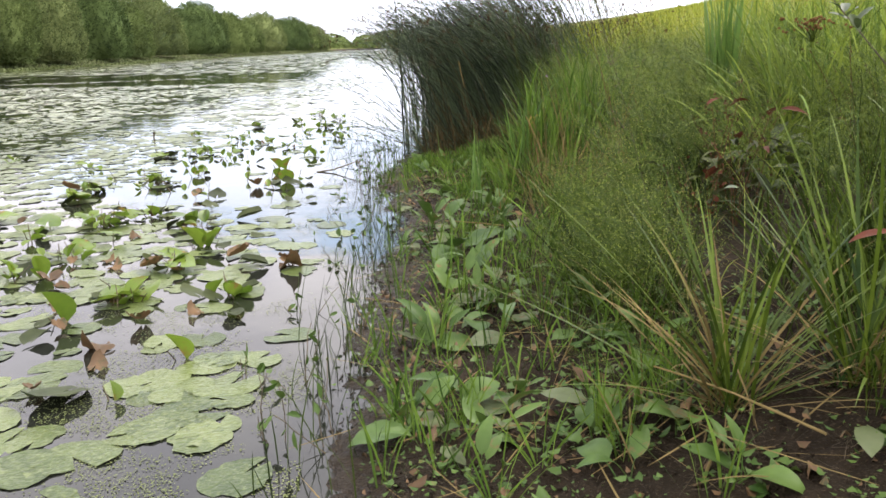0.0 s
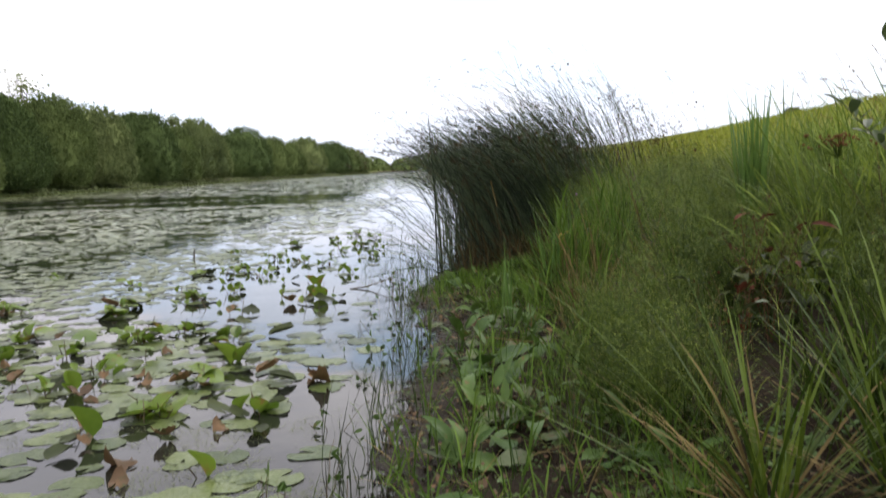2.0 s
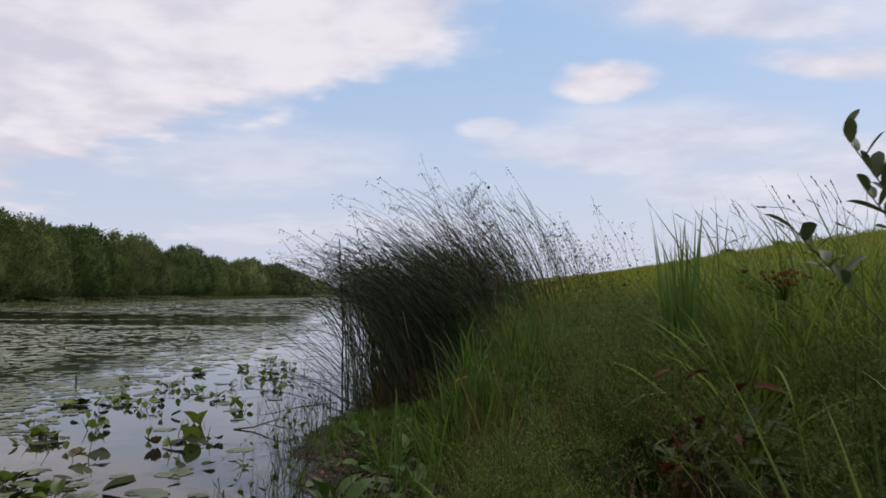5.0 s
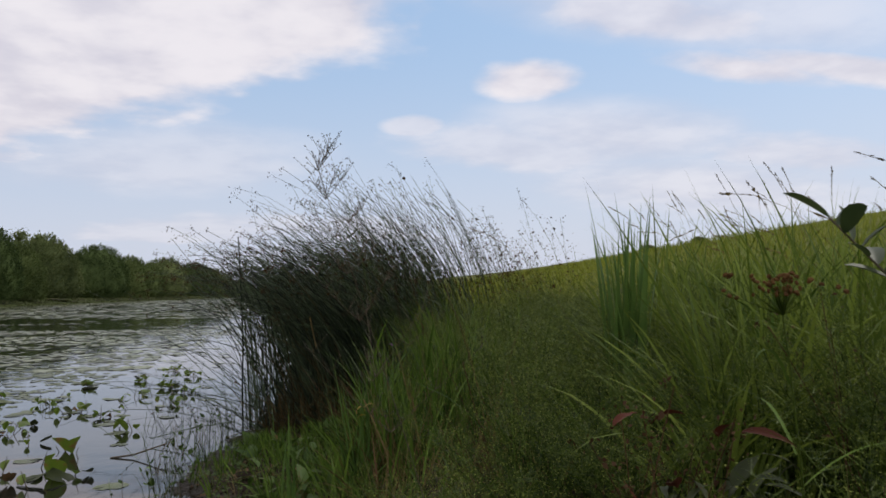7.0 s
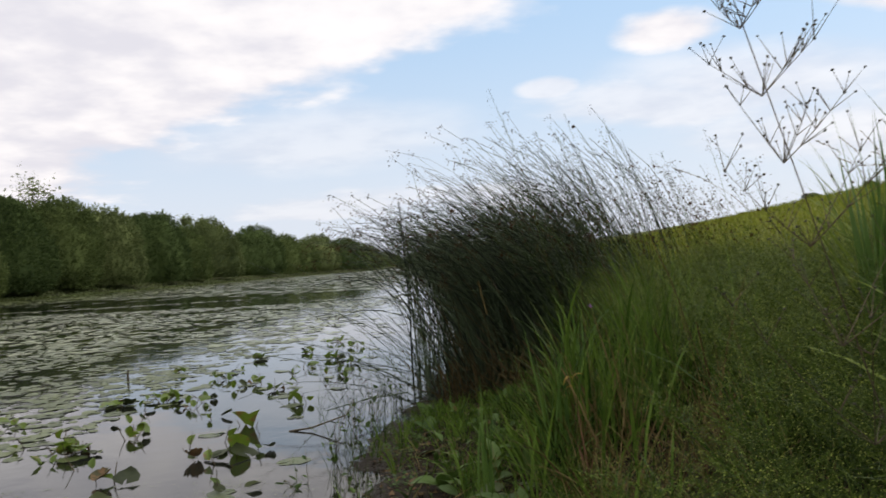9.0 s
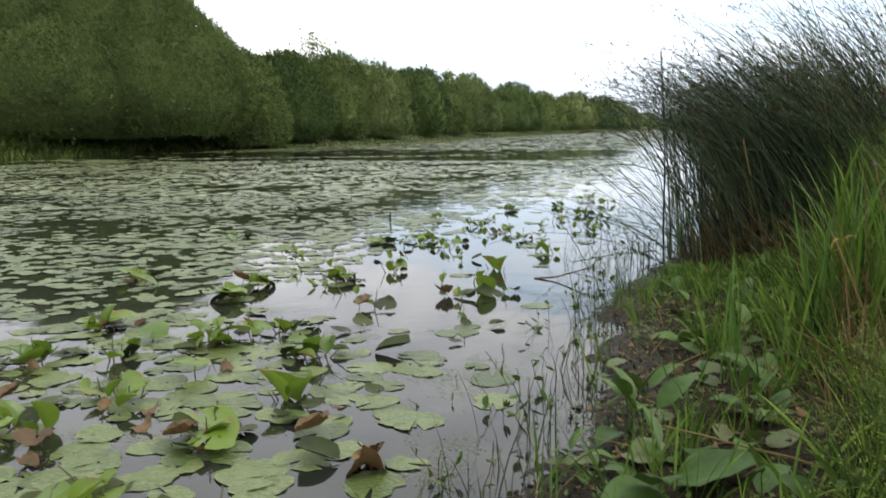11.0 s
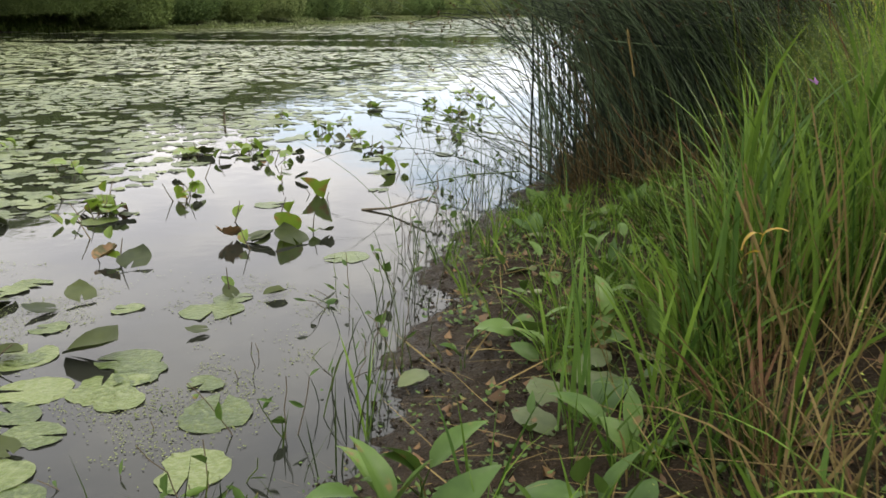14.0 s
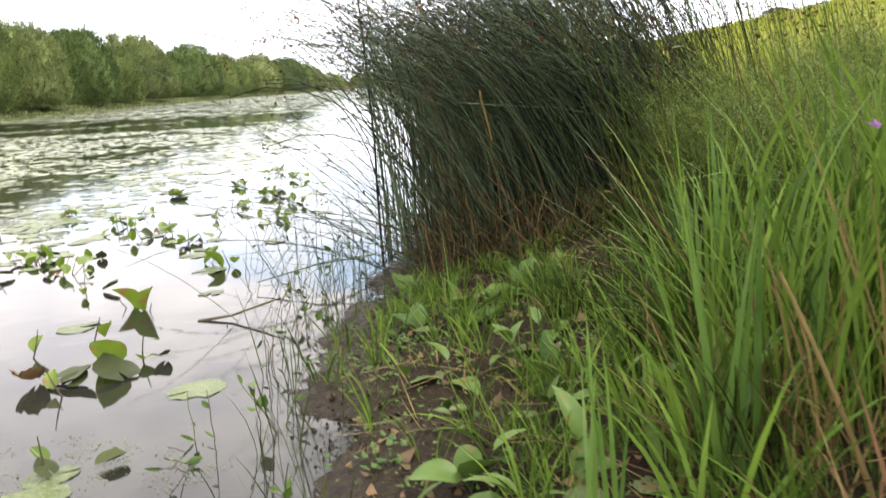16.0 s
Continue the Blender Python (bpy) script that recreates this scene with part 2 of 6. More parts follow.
WILLOW_PALE = surface("pale_willow_leaf", (0.240, 0.288, 0.106), (0.056, 0.080, 0.033), 0.8, 1.6, 0.30, 0.15, specular=0.06, by_piece=0.6)
SAPLING = surface("willow_sapling_leaf", (0.084, 0.115, 0.042), (0.032, 0.055, 0.018), 0.45, 30, 4, 0.25)
BARK = surface("bark", (0.16, 0.12, 0.08), (0.05, 0.04, 0.03), 0.85, 12, 1.5, 0.0, 0.01)
TWIG = surface("twig", (0.13, 0.10, 0.055), (0.05, 0.04, 0.025), 0.7, 40, 4)
YELLOW = surface("yellowed_leaf", (0.372, 0.264, 0.030), (0.252, 0.156, 0.018), 0.5, 30, 4, 0.3)
RED = surface("reddened_leaf", (0.130, 0.040, 0.022), (0.055, 0.018, 0.010), 0.6, 30, 5, 0.1, specular=0.1)
PURPLE = surface("mauve_petal", (0.42, 0.22, 0.50), (0.28, 0.12, 0.36), 0.6, 40, 4, 0.2)


# ---------------------------------------------------------------- mesh helpers
class Geo:
    """Gathers points and faces as arrays; every face has the same number of corners within one call of add."""

    def __init__(self):
        self.points, self.faces, self.mats, self.count = [], [], [], 0

    def add(self, points, faces, mat=0):
        points, faces = np.asarray(points, float).reshape(-1, 3), np.asarray(faces, int)
        self.points.append(points)
        self.faces.append(faces + self.count)
        self.mats.append(np.full(len(faces), mat))
        self.count += len(points)
        return self

    def mesh(self, name, *materials, soft=True):
        me = bpy.data.meshes.new(name)
        v = np.concatenate(self.points)
        me.vertices.add(len(v))
        me.vertices.foreach_set("co", v.ravel())
        loops = np.concatenate([f.ravel() for f in self.faces])
        sizes = np.concatenate([np.full(len(f), f.shape[1]) for f in self.faces])
        me.loops.add(len(loops))
        me.loops.foreach_set("vertex_index", loops)
        me.polygons.add(len(sizes))
        me.polygons.foreach_set("loop_start", np.r_[0, np.cumsum(sizes)[:-1]])
        me.polygons.foreach_set("material_index", np.concatenate(self.mats))
        me.polygons.foreach_set("use_smooth", np.full(len(sizes), soft))
        for m in materials:
            me.materials.append(m)
        me.update(calc_edges=True)
        return me


def thing(name, label, category, at=(0, 0, 0), group="", kind="", turn=0.0, scale=1.0, data=None):
    ob = new(name, data)
    ob.matrix_basis = Matrix.Translation(at) @ Matrix.Rotation(turn, 4, "Z") @ Matrix.Scale(scale, 4)
    return tagged(ob, label, category, group, kind)


def part(name, data, parent, label="", m=None):
    ob = new(name, data)
    ob.parent = parent
    if m is not None:
        ob.matrix_basis = m
    return tagged(ob, label)


def spine(root, length, az, lean, bend, seg, power):
    """Points along bent stalks: n x (seg+1) x 3."""
    s = np.linspace(0, 1, seg + 1)
    th = lean[:, None] + bend[:, None] * s[None] ** power
    mid = (th[:, 1:] + th[:, :-1]) / 2
    ds = (length / seg)[:, None]
    zero = np.zeros((len(length), 1))
    r = np.concatenate([zero, np.cumsum(np.sin(mid) * ds, 1)], 1)
    z = np.concatenate([zero, np.cumsum(np.cos(mid) * ds, 1)], 1)
    return np.stack([root[:, :1] + r * np.cos(az)[:, None], root[:, 1:2] + r * np.sin(az)[:, None], root[:, 2:3] + z], -1)


def full(n, v):
    return np.full(n, float(v)) if np.isscalar(v) else np.asarray(v, float)


def ribbons(geo, root, length, az, lean, bend, width, seg=4, power=1.4, twist=0.6, mat=0, rng=None, blunt=2.6):
    """Flat tapering blades."""
    n = len(root)
    length, az, lean, bend, width = (full(n, v) for v in (length, az, lean, bend, width))
    c = spine(np.asarray(root, float), length, az, lean, bend, seg, power)
    s = np.linspace(0, 1, seg + 1)
    w = width[:, None] * np.minimum(1, (1 - s) * blunt + 0.03)[None] * np.minimum(1, 0.55 + 2 * s)[None] / 2
    side = az + math.pi / 2 + (rng.uniform(-twist, twist, n) if rng is not None else 0)
    off = np.stack([np.cos(side), np.sin(side), np.zeros(n)], -1)[:, None] * w[..., None]
    v = np.stack([c - off, c + off], 2).reshape(n, -1, 3)
    k = np.arange(seg)
    quad = np.stack([2 * k, 2 * k + 1, 2 * k + 3, 2 * k + 2], -1)
    f = (quad[None] + (np.arange(n) * 2 * (seg + 1))[:, None, None]).reshape(-1, 4)
    geo.add(v, f, mat)
    return c


def tubes(geo, c, radius, mat=0, taper=0.45, sides=3):
    """Round stalks along given spines."""
    n, k = c.shape[:2]
    r = full(n, radius)[:, None] * np.linspace(1, taper, k)[None]
    t = np.gradient(c, axis=1)
    t /= np.linalg.norm(t, axis=-1, keepdims=True) + 1e-9
    a = np.cross(t, (0.31, 0.95, 0.11))
    a /= np.linalg.norm(a, axis=-1, keepdims=True) + 1e-9
    b = np.cross(t, a)
    ring = [c + r[..., None] * (a * math.cos(q) + b * math.sin(q)) for q in np.arange(sides) * 2 * math.pi / sides]
    v = np.stack(ring, 2).reshape(n, -1, 3)
    i, j = np.meshgrid(np.arange(k - 1), np.arange(sides), indexing="ij")
    i, j = i.ravel(), j.ravel()
    jn = (j + 1) % sides
    quad = np.stack([i * sides + j, i * sides + jn, (i + 1) * sides + jn, (i + 1) * sides + j], -1)
    geo.add(v, (quad[None] + (np.arange(n) * k * sides)[:, None, None]).reshape(-1, 4), mat)


def diamonds(geo, at, along, across, mat=0):
    """Small four-cornered scraps: leaves of a crown, spikelets, seeds."""
    at = np.asarray(at, float)
    v = np.stack([at - along, at + across - along * 0.1, at + along, at - across - along * 0.1], 1)
    geo.add(v, np.arange(4 * len(at)).reshape(-1, 4), mat)


def leaflets(geo, at, along, across, mat=0, fold=0.35):
    """Small leaves with a folded midrib; at is the leaf's base, along its whole length, across half its width."""
    at = np.asarray(at, float)
    up = np.cross(across, along)
    up *= fold * np.linalg.norm(across, axis=1, keepdims=True) / (np.linalg.norm(up, axis=1, keepdims=True) + 1e-12)
    v = np.stack([at, at + along * 0.3 + across * 0.85 + up, at + along * 0.66 + across * 0.8 + up, at + along - up * 0.5, at + along * 0.66 - across * 0.8 + up, at + along * 0.3 - across * 0.85 + up], 1)
    f = np.array([(0, 1, 2, 3), (0, 3, 4, 5)])
    geo.add(v, (f[None] + (np.arange(len(at)) * 6)[:, None, None]).reshape(-1, 4), mat)


def seeds(geo, at, size, mat=0, rng=None):
    """Small solid grains with four sides."""
    n = len(at)
    size = full(n, size)[:, None]
    d = rng.normal(size=(n, 3))
    d /= np.linalg.norm(d, axis=1, keepdims=True)
    e = np.cross(d, (0.3, 0.5, 0.81))
    e /= np.linalg.norm(e, axis=1, keepdims=True)
    g = np.cross(d, e)
    v = np.stack([at + d * size * 1.3, at + e * size, at - 0.5 * e * size + 0.86 * g * size, at - 0.5 * e * size - 0.86 * g * size, at - d * size * 1.3], 1)
    f = np.array([(0, 1, 2), (0, 2, 3), (0, 3, 1), (4, 2, 1), (4, 3, 2), (4, 1, 3)])
    geo.add(v, (f[None] + (np.arange(n) * 5)[:, None, None]).reshape(-1, 3), mat)


def leaf_points(length, width, bend=0.4, fold=0.25, wave=0.0, rows=7, heart=0.0, tip=1.0, seed=0):
    """One broad leaf from its stalk at the origin along +y: points and faces."""
    rng = np.random.default_rng(seed)
    s = np.linspace(0, 1, rows + 1)
    w = width / 2 * np.sin(np.pi * np.clip(s, 0.0, 1) ** 0.72) ** (0.75 if heart else 0.9)
    if tip < 1:
        w = width / 2 * np.clip(np.sqrt(np.clip(1 - (2 * s - 1) ** 2, 0, 1)), 0.04, 1) * (0.75 + 0.35 * s)
    w = np.maximum(w, 0.002)
    th = bend * s**1.3
    y, z = np.r_[0, np.cumsum(np.cos(th[1:]) * length / rows)], -np.r_[0, np.cumsum(np.sin(th[1:]) * length / rows)]
    cols = np.array([-1, -0.5, 0, 0.5, 1])
    pts = []
    for k in range(rows + 1):
        for c in cols:
            back = heart * length * 0.5 * abs(c) * (1 - s[k]) ** 3
            lift = fold * abs(c) * w[k] + wave * width * rng.normal() * (abs(c) > 0.6)
            pts.append((c * w[k], y[k] - back, z[k] + lift))
    n = len(cols)
    f = [(k * n + c, k * n + c + 1, (k + 1) * n + c + 1, (k + 1) * n + c) for k in range(rows) for c in range(n - 1)]
    return np.array(pts), np.array(f)


def lily_points(radius, cup=0.0, curl=0.0, wave=0.01, seed=0, long=1.18, around=14):
    """A round floating leaf with a notch, its stalk at the origin: points and faces."""
    rng = np.random.default_rng(seed)
    a = np.linspace(math.radians(7), math.radians(353), around + 1) - math.pi / 2
    edge = 1 + rng.normal(0, 0.035, around + 1) + 0.05 * np.sin(3 * a + rng.uniform(0, 6))
    bite = rng.integers(2, around - 2)
    edge[bite : bite + 2] -= rng.uniform(0.05, 0.3)
    pts = [(0, 0.0, 0)]
    for q in (0.5, 0.85, 1.0):
        for k in range(around + 1):
            x, y = math.cos(a[k]) * q * edge[k] * radius, math.sin(a[k]) * q * edge[k] * radius * long
            z = cup * radius * (abs(x) / radius) ** 1.6 + curl * radius * max(0, y / radius) ** 2 + (q**3) * rng.normal(0, wave) * radius
            pts.append((x, y + radius * 0.25, z))
    n = around + 1
    tri = [(0, 1 + k, 2 + k) for k in range(around)]
    quad = [(1 + r * n + k, 1 + (r + 1) * n + k, 2 + (r + 1) * n + k, 2 + r * n + k) for r in range(2) for k in range(around)]
    return np.array(pts), np.array(tri), np.array(quad)


def lily_mesh(name, mat, radius, **shape):
    p, tri, quad = lily_points(radius, **shape)
    return Geo().add(p, tri).add(np.zeros((0, 3)), np.array(quad) - len(p)).mesh(name, mat)


# ---------------------------------------------------------------- the lie of the land
SHORE_Y = np.array([-60, -6, -1, 0.95, 1.85, 2.7, 4.2, 5.0, 5.8, 6.2, 7.0, 7.8, 9, 14, 40, 120, 400])
SHORE_X = np.array([-2, -0.5, -0.42, -0.36, -0.39, -0.29, -0.14, -0.15, -0.24, -0.2, -0.03, 0.12, 0.3, 0.6, 2, 6, 8])
FAR_Y = np.array([-80, 30, 42, 52, 62, 75, 110, 150, 200, 260, 340, 450, 560])
FAR_X = np.array([-46, -46, -45, -42.5, -39, -35, -34, -34.5, -32, -27, -20, -6, 9])


def shore(y):
    return np.interp(y, SHORE_Y, SHORE_X)


def ground_z(x, y):
    x, y = np.asarray(x, float), np.asarray(y, float)
    east = x - shore(y)
    west = np.interp(y, FAR_Y, FAR_X) - x
    north = y - 560
    bank = np.interp(east, [-40, -2, -0.3, 0, 0.7, 1.4, 3, 26, 34, 80, 400], [-1.5, -0.7, -0.09, 0, 0.07, 0.30, 0.65, 4.3, 4.55, 4.4, 3])
    brow = np.interp(y, [15, 36, 51, 71, 110], [1.15, 1.12, 1.03, 0.97, 0.95])
    bank = np.where(east > 3, 0.65 + (bank - 0.65) * brow, bank)
    inland = np.maximum(west, north)
    low = np.interp(inland, [-20, 0, 1.0, 4, 30, 600], [-1.5, -0.05, 0.3, 0.8, 1.2, 2.0])
    # the open bank beside the largest willow climbs higher
    low = low + np.interp(inland, [0, 2, 14, 40], [0, 0.3, 4.2, 5.0]) * np.interp(y, [50, 60], [1, 0])
    return np.maximum(bank, low)


def build_ground():
    xs = np.unique(np.r_[-900, -400, -200, -120, np.arange(-80, -28, 2.0), np.arange(-28, -2, 4.0), np.arange(-2, -0.8, 0.2), np.arange(-0.8, -0.56, 0.028), np.arange(-0.56, 0.42, 0.013), np.arange(0.42, 0.8, 0.028), np.arange(0.8, 1.8, 0.06),
                         np.arange(1.8, 4, 0.2), np.arange(4, 40, 2.0), 50, 80, 150, 300, 900].copy())
    ys = np.unique(np.r_[-300, -120, -60, -30, -12, np.arange(-6, -1, 0.5), np.arange(-1, 0.2, 0.045), np.arange(0.2, 7.2, 0.024), np.arange(7.2, 9, 0.045), np.arange(9, 20, 0.5), np.arange(20, 64, 2.0), np.arange(64, 200, 6.0), np.arange(200, 640, 20.0), 700, 900, 1200, 2500])
    gx, gy = np.meshgrid(xs, ys, indexing="ij")
    gz = ground_z(gx, gy)
    near = (np.abs(gx) < 4) & (gy > -2) & (gy < 12)
    lumps = np.array([noise.noise((float(a) * 5, float(b) * 5, 0.3)) * 0.010 + noise.noise((float(a) * 19, float(b) * 19, 2.1)) * 0.012 + noise.noise((float(a) * 47, float(b) * 47, 6.1)) * 0.006 + noise.noise((float(a) * 3.1, float(b) * 3.1, 4.1)) * 0.022 if k else 0.0
                      for a, b, k in zip(gx.ravel(), gy.ravel(), near.ravel())]).reshape(gx.shape)
    gz = gz + lumps
    nx, ny = gx.shape
    i, j = np.meshgrid(np.arange(nx - 1), np.arange(ny - 1), indexing="ij")
    k = (i * ny + j).ravel()
    f = np.stack([k, k + ny, k + ny + 1, k + 1], -1)
    me = Geo().add(np.stack([gx, gy, gz], -1), f).mesh("ground", GROUND)
    return thing("ground", "grassy river bank running down to wet brown mud", "ground", kind="structure", data=me)


build_ground()
g = Geo()
wx, wy = np.array([-120, -44, -10, 0, 8, 24]), np.array([-90, 0, 10, 40, 200, 600])
gx, gy = np.meshgrid(wx, wy, indexing="ij")
k = (np.arange(5)[:, None] * 6 + np.arange(5)[None]).ravel()
g.add(np.stack([gx, gy, gx * 0], -1), np.stack([k, k + 6, k + 7, k + 1], -1))
thing("water", "still dark river water mirroring a bright cloudy sky", "water", kind="structure", data=g.mesh("water", WATER))


# ---------------------------------------------------------------- trees of the far bank
def willow(name, label, x, y, radius, height, tufts, size, seed, mat=WILLOW, low=0.05, leaves=13):
    rng = np.random.default_rng(seed)
    z0 = float(max(0.0, ground_z(x, y)))
    tree = thing(name, label, "tree", (x, y, z0), group="willows along the far bank")
    wood = Geo()
    trunk = spine(np.zeros((1, 3)), np.array([height * 0.55]), np.array([rng.uniform(0, 6)]), np.array([0.05]), np.array([0.2]), 6, 1.0)
    tubes(wood, trunk, radius * 0.05, sides=7)
    part("trunk", wood.mesh("trunk", BARK), tree)
    limbs = Geo()
    n = 9
    start = trunk[0, rng.integers(1, 5, n)]
    c = spine(start, rng.uniform(0.45, 0.8, n) * height * 0.8, rng.uniform(0, 6.28, n), rng.uniform(0.3, 0.9, n), rng.uniform(-0.5, 0.2, n), 5, 1.0)
    tubes(limbs, c, radius * 0.022, sides=5)
    part("limb", limbs.mesh("limb", BARK), tree)
    # the crown: a full dome of bulging boughs, each covered with upright leafy sprays over a dim inside
    low = low - z0

    def dome(turn, lift):
        under = 1 - 0.20 * np.clip(1 - lift / 0.22, 0, 1) ** 2
        r = radius * np.cos(lift) ** 0.95 * under
        p = np.stack([np.cos(turn) * r, np.sin(turn) * r, height * 0.93 * np.sin(lift) ** 0.95], -1)
        out = np.stack([np.cos(turn) * np.cos(lift), np.sin(turn) * np.cos(lift), np.sin(lift) * radius / height + 0.1], -1)
        return p, out / np.linalg.norm(out, axis=-1, keepdims=True)

    lobes = 34 + int(radius * 5)
    lobe_lift = np.arcsin(rng.uniform(0.0, 0.99, lobes))
    heart = dome(np.arange(lobes) * 2.4 + rng.uniform(-0.6, 0.6, lobes), lobe_lift)[0]
    wide = rng.uniform(0.7, 1.6, lobes) * 1.9 * math.sqrt(radius * height / lobes)

    girth, stature = 1.02 - 0.5 * wide.mean() / radius, 1.04 - 0.6 * wide.mean() / height

    def swell(p, out):
        far = np.linalg.norm((p[:, None] - heart[None]) * (1, 1, 0.62), axis=2) / wide[None]
        rise = np.sqrt(np.clip(1 - far ** 2, 0, 1)) * wide[None] * 0.62
        k = rise.argmax(1)
        top = rise[np.arange(len(p)), k][:, None]
        face = out * 0.7 + (p - heart[k]) / wide[k][:, None] * 0.9
        return p * (girth, girth, stature) + out * top, face / (np.linalg.norm(face, axis=1, keepdims=True) + 1e-9), top[:, 0]

    crown = Geo()
    lift = np.arcsin(rng.uniform(0.0, 0.998, tufts))
    p, out = dome(rng.uniform(0, 6.283, tufts), lift)
    at, face, top = swell(p, out)
    at = at + face * (rng.uniform(-0.5, 0.35, tufts) * size)[:, None]
    keep = (at[:, 2] > low + rng.uniform(0.0, 0.5, tufts)) & ((top > 0.12 * wide.mean()) | (rng.uniform(0, 1, tufts) < 0.35))
    at, face = at[keep], face[keep]
    n = len(at)
    grow = face * 0.75 + rng.normal(size=(n, 3)) * 0.16 + (0, 0, 0.7)
    grow /= np.linalg.norm(grow, axis=1, keepdims=True)
    tall = size * rng.uniform(0.55, 1.5, n)
    grow, face, at, tall = np.repeat(grow, leaves, 0), np.repeat(face, leaves, 0), np.repeat(at, leaves, 0), np.repeat(tall, leaves)[:, None]
    n = len(at)
    up = rng.uniform(-0.5, 0.9, (n, 1))
    at = at + grow * tall * up + rng.normal(size=(n, 3)) * tall * 0.16 * (1.15 - up)
    along = grow + rng.normal(size=(n, 3)) * 0.5
    along /= np.linalg.norm(along, axis=1, keepdims=True)
    across = np.cross(along, face + rng.normal(size=(n, 3)) * 0.75)
    across /= np.linalg.norm(across, axis=1, keepdims=True)
    fine = 0.175 * math.sqrt(18 / leaves)
    diamonds(crown, at, along * tall * fine, across * tall * fine * 0.45)
    a, b = np.meshgrid(np.linspace(0, 2 * math.pi, 65)[:-1], np.linspace(0.0, 1.5, 26), indexing="ij")
    p, out = dome(a.ravel(), b.ravel())
    shell = swell(p, out)[0] * (0.92, 0.92, 0.95)
    shell[:, 2] = np.maximum(shell[:, 2], low)
    i, j = np.meshgrid(np.arange(64), np.arange(25), indexing="ij")
    i, j = i.ravel(), j.ravel()
    crown.add(shell, np.stack([i * 26 + j, (i + 1) % 64 * 26 + j, (i + 1) % 64 * 26 + j + 1, i * 26 + j + 1], -1))
    part("crown", crown.mesh("crown", mat), tree)
    return tree


def wispy_tree(x, y, radius, height, seed):
    """A thin-crowned tree that shows over the willows, with sky between its leaf clusters."""
    rng = np.random.default_rng(seed)
    z0 = float(ground_z(x, y))
    tree = thing("poplar_tree", "thin pale-leaved tree showing sky between its branches", "tree", (x, y, z0), group="taller trees behind the willows")
    trunk = spine(np.zeros((1, 3)), np.array([height * 0.95]), np.array([1.0]), np.array([0.02]), np.array([0.08]), 8, 1.0)
    g = Geo()
    tubes(g, trunk, radius * 0.05, sides=7, taper=0.15)
    part("trunk", g.mesh("trunk", BARK), tree)
    n = 34
    start = trunk[0, rng.integers(3, 8, n)]
    c = spine(start, rng.uniform(0.5, 1.0, n) * radius, rng.uniform(0, 6.28, n), rng.uniform(0.5, 1.0, n), rng.uniform(-0.6, 0.0, n), 5, 1.0)
    g = Geo()
    tubes(g, c, radius * 0.014, sides=4)
    part("limb", g.mesh("limb", BARK), tree)
    m = 2000
    at = c[rng.integers(0, n, m), rng.integers(2, 6, m)] + rng.normal(0, 0.20 * radius, (m, 3))
    along = rng.normal(size=(m, 3)) * 0.085
    g = Geo()
    diamonds(g, at, along, np.cross(along, rng.normal(size=(m, 3))) * 0.5)
    part("crown", g.mesh("crown", WILLOW_PALE), tree)


BUSHY = "dense rounded green willow overhanging the water"
PALE = "paler yellow-green willow bush leaning over the water"
willow("willow_tree", "very large dense green willow with shade under its low boughs", -46.0, 58.2, 11.0, 14.0, 15000, 0.50, 1, WILLOW, low=0.25, leaves=28)
for k, (x, y, r, h, tufts, mat) in enumerate([
        (-38.4, 66.2, 3.6, 8.2, 2600, WILLOW), (-38.2, 73.6, 4.5, 8.5, 3000, WILLOW_DARK), (-37.8, 84.8, 4.3, 9.0, 2600, WILLOW), (-37.7, 95.5, 4.4, 8.9, 2300, WILLOW_PALE), (-37.6, 112.6, 4.4, 9.7, 2000, WILLOW_DARK),
        (-37.6, 127.0, 3.8, 8.2, 1500, WILLOW), (-38.6, 143.8, 5.6, 10.0, 1900, WILLOW_PALE), (-37.8, 178.9, 6.2, 10.6, 1500, WILLOW_DARK), (-35.2, 201.8, 4.2, 9.4, 900, WILLOW), (-35.4, 224.0, 5.0, 8.8, 1000, WILLOW),
        (-33.5, 246.5, 7.0, 10.9, 1200, WILLOW_PALE), (-29.6, 293.1, 6.8, 11.3, 1000, WILLOW_DARK), (-27.0, 315.0, 5.6, 10.0, 800, WILLOW), (-24.6, 338.6, 5.6, 9.0, 700, WILLOW_PALE)]):
    willow("willow_tree", PALE if mat is WILLOW_PALE else BUSHY, x, y, r, h, int(tufts * 1.1), 0.44 + 0.0016 * y, 20 + k, mat, leaves=18)
for k, (x, y, r, h) in enumerate([(-57.0, 58.5, 6.0, 12.5), (-64.0, 57.0, 7.0, 13.0), (-72.0, 54.0, 8.0, 13.0), (-66.0, 70.0, 9.0, 16.5), (-56.0, 73.0, 7.0, 11.0), (-50.0, 82.0, 6.0, 9.0), (-82.0, 50.0, 8.0, 13.0)]):
    willow("willow_bush", "broad green tree at the head of the grassy bank", x, y, r, h, 2400, 0.52, 50 + k, WILLOW, leaves=18)
for k, (x, y, r, h) in enumerate([(-62.0, 73.5, 4.0, 19.5), (-57.0, 76.0, 3.2, 17.5), (-43.5, 92.0, 3.6, 12.2), (-45.0, 152.0, 2.0, 12.2), (-43.5, 158.0, 1.8, 12.0)]):
    wispy_tree(x, y, r, h, 90 + k)

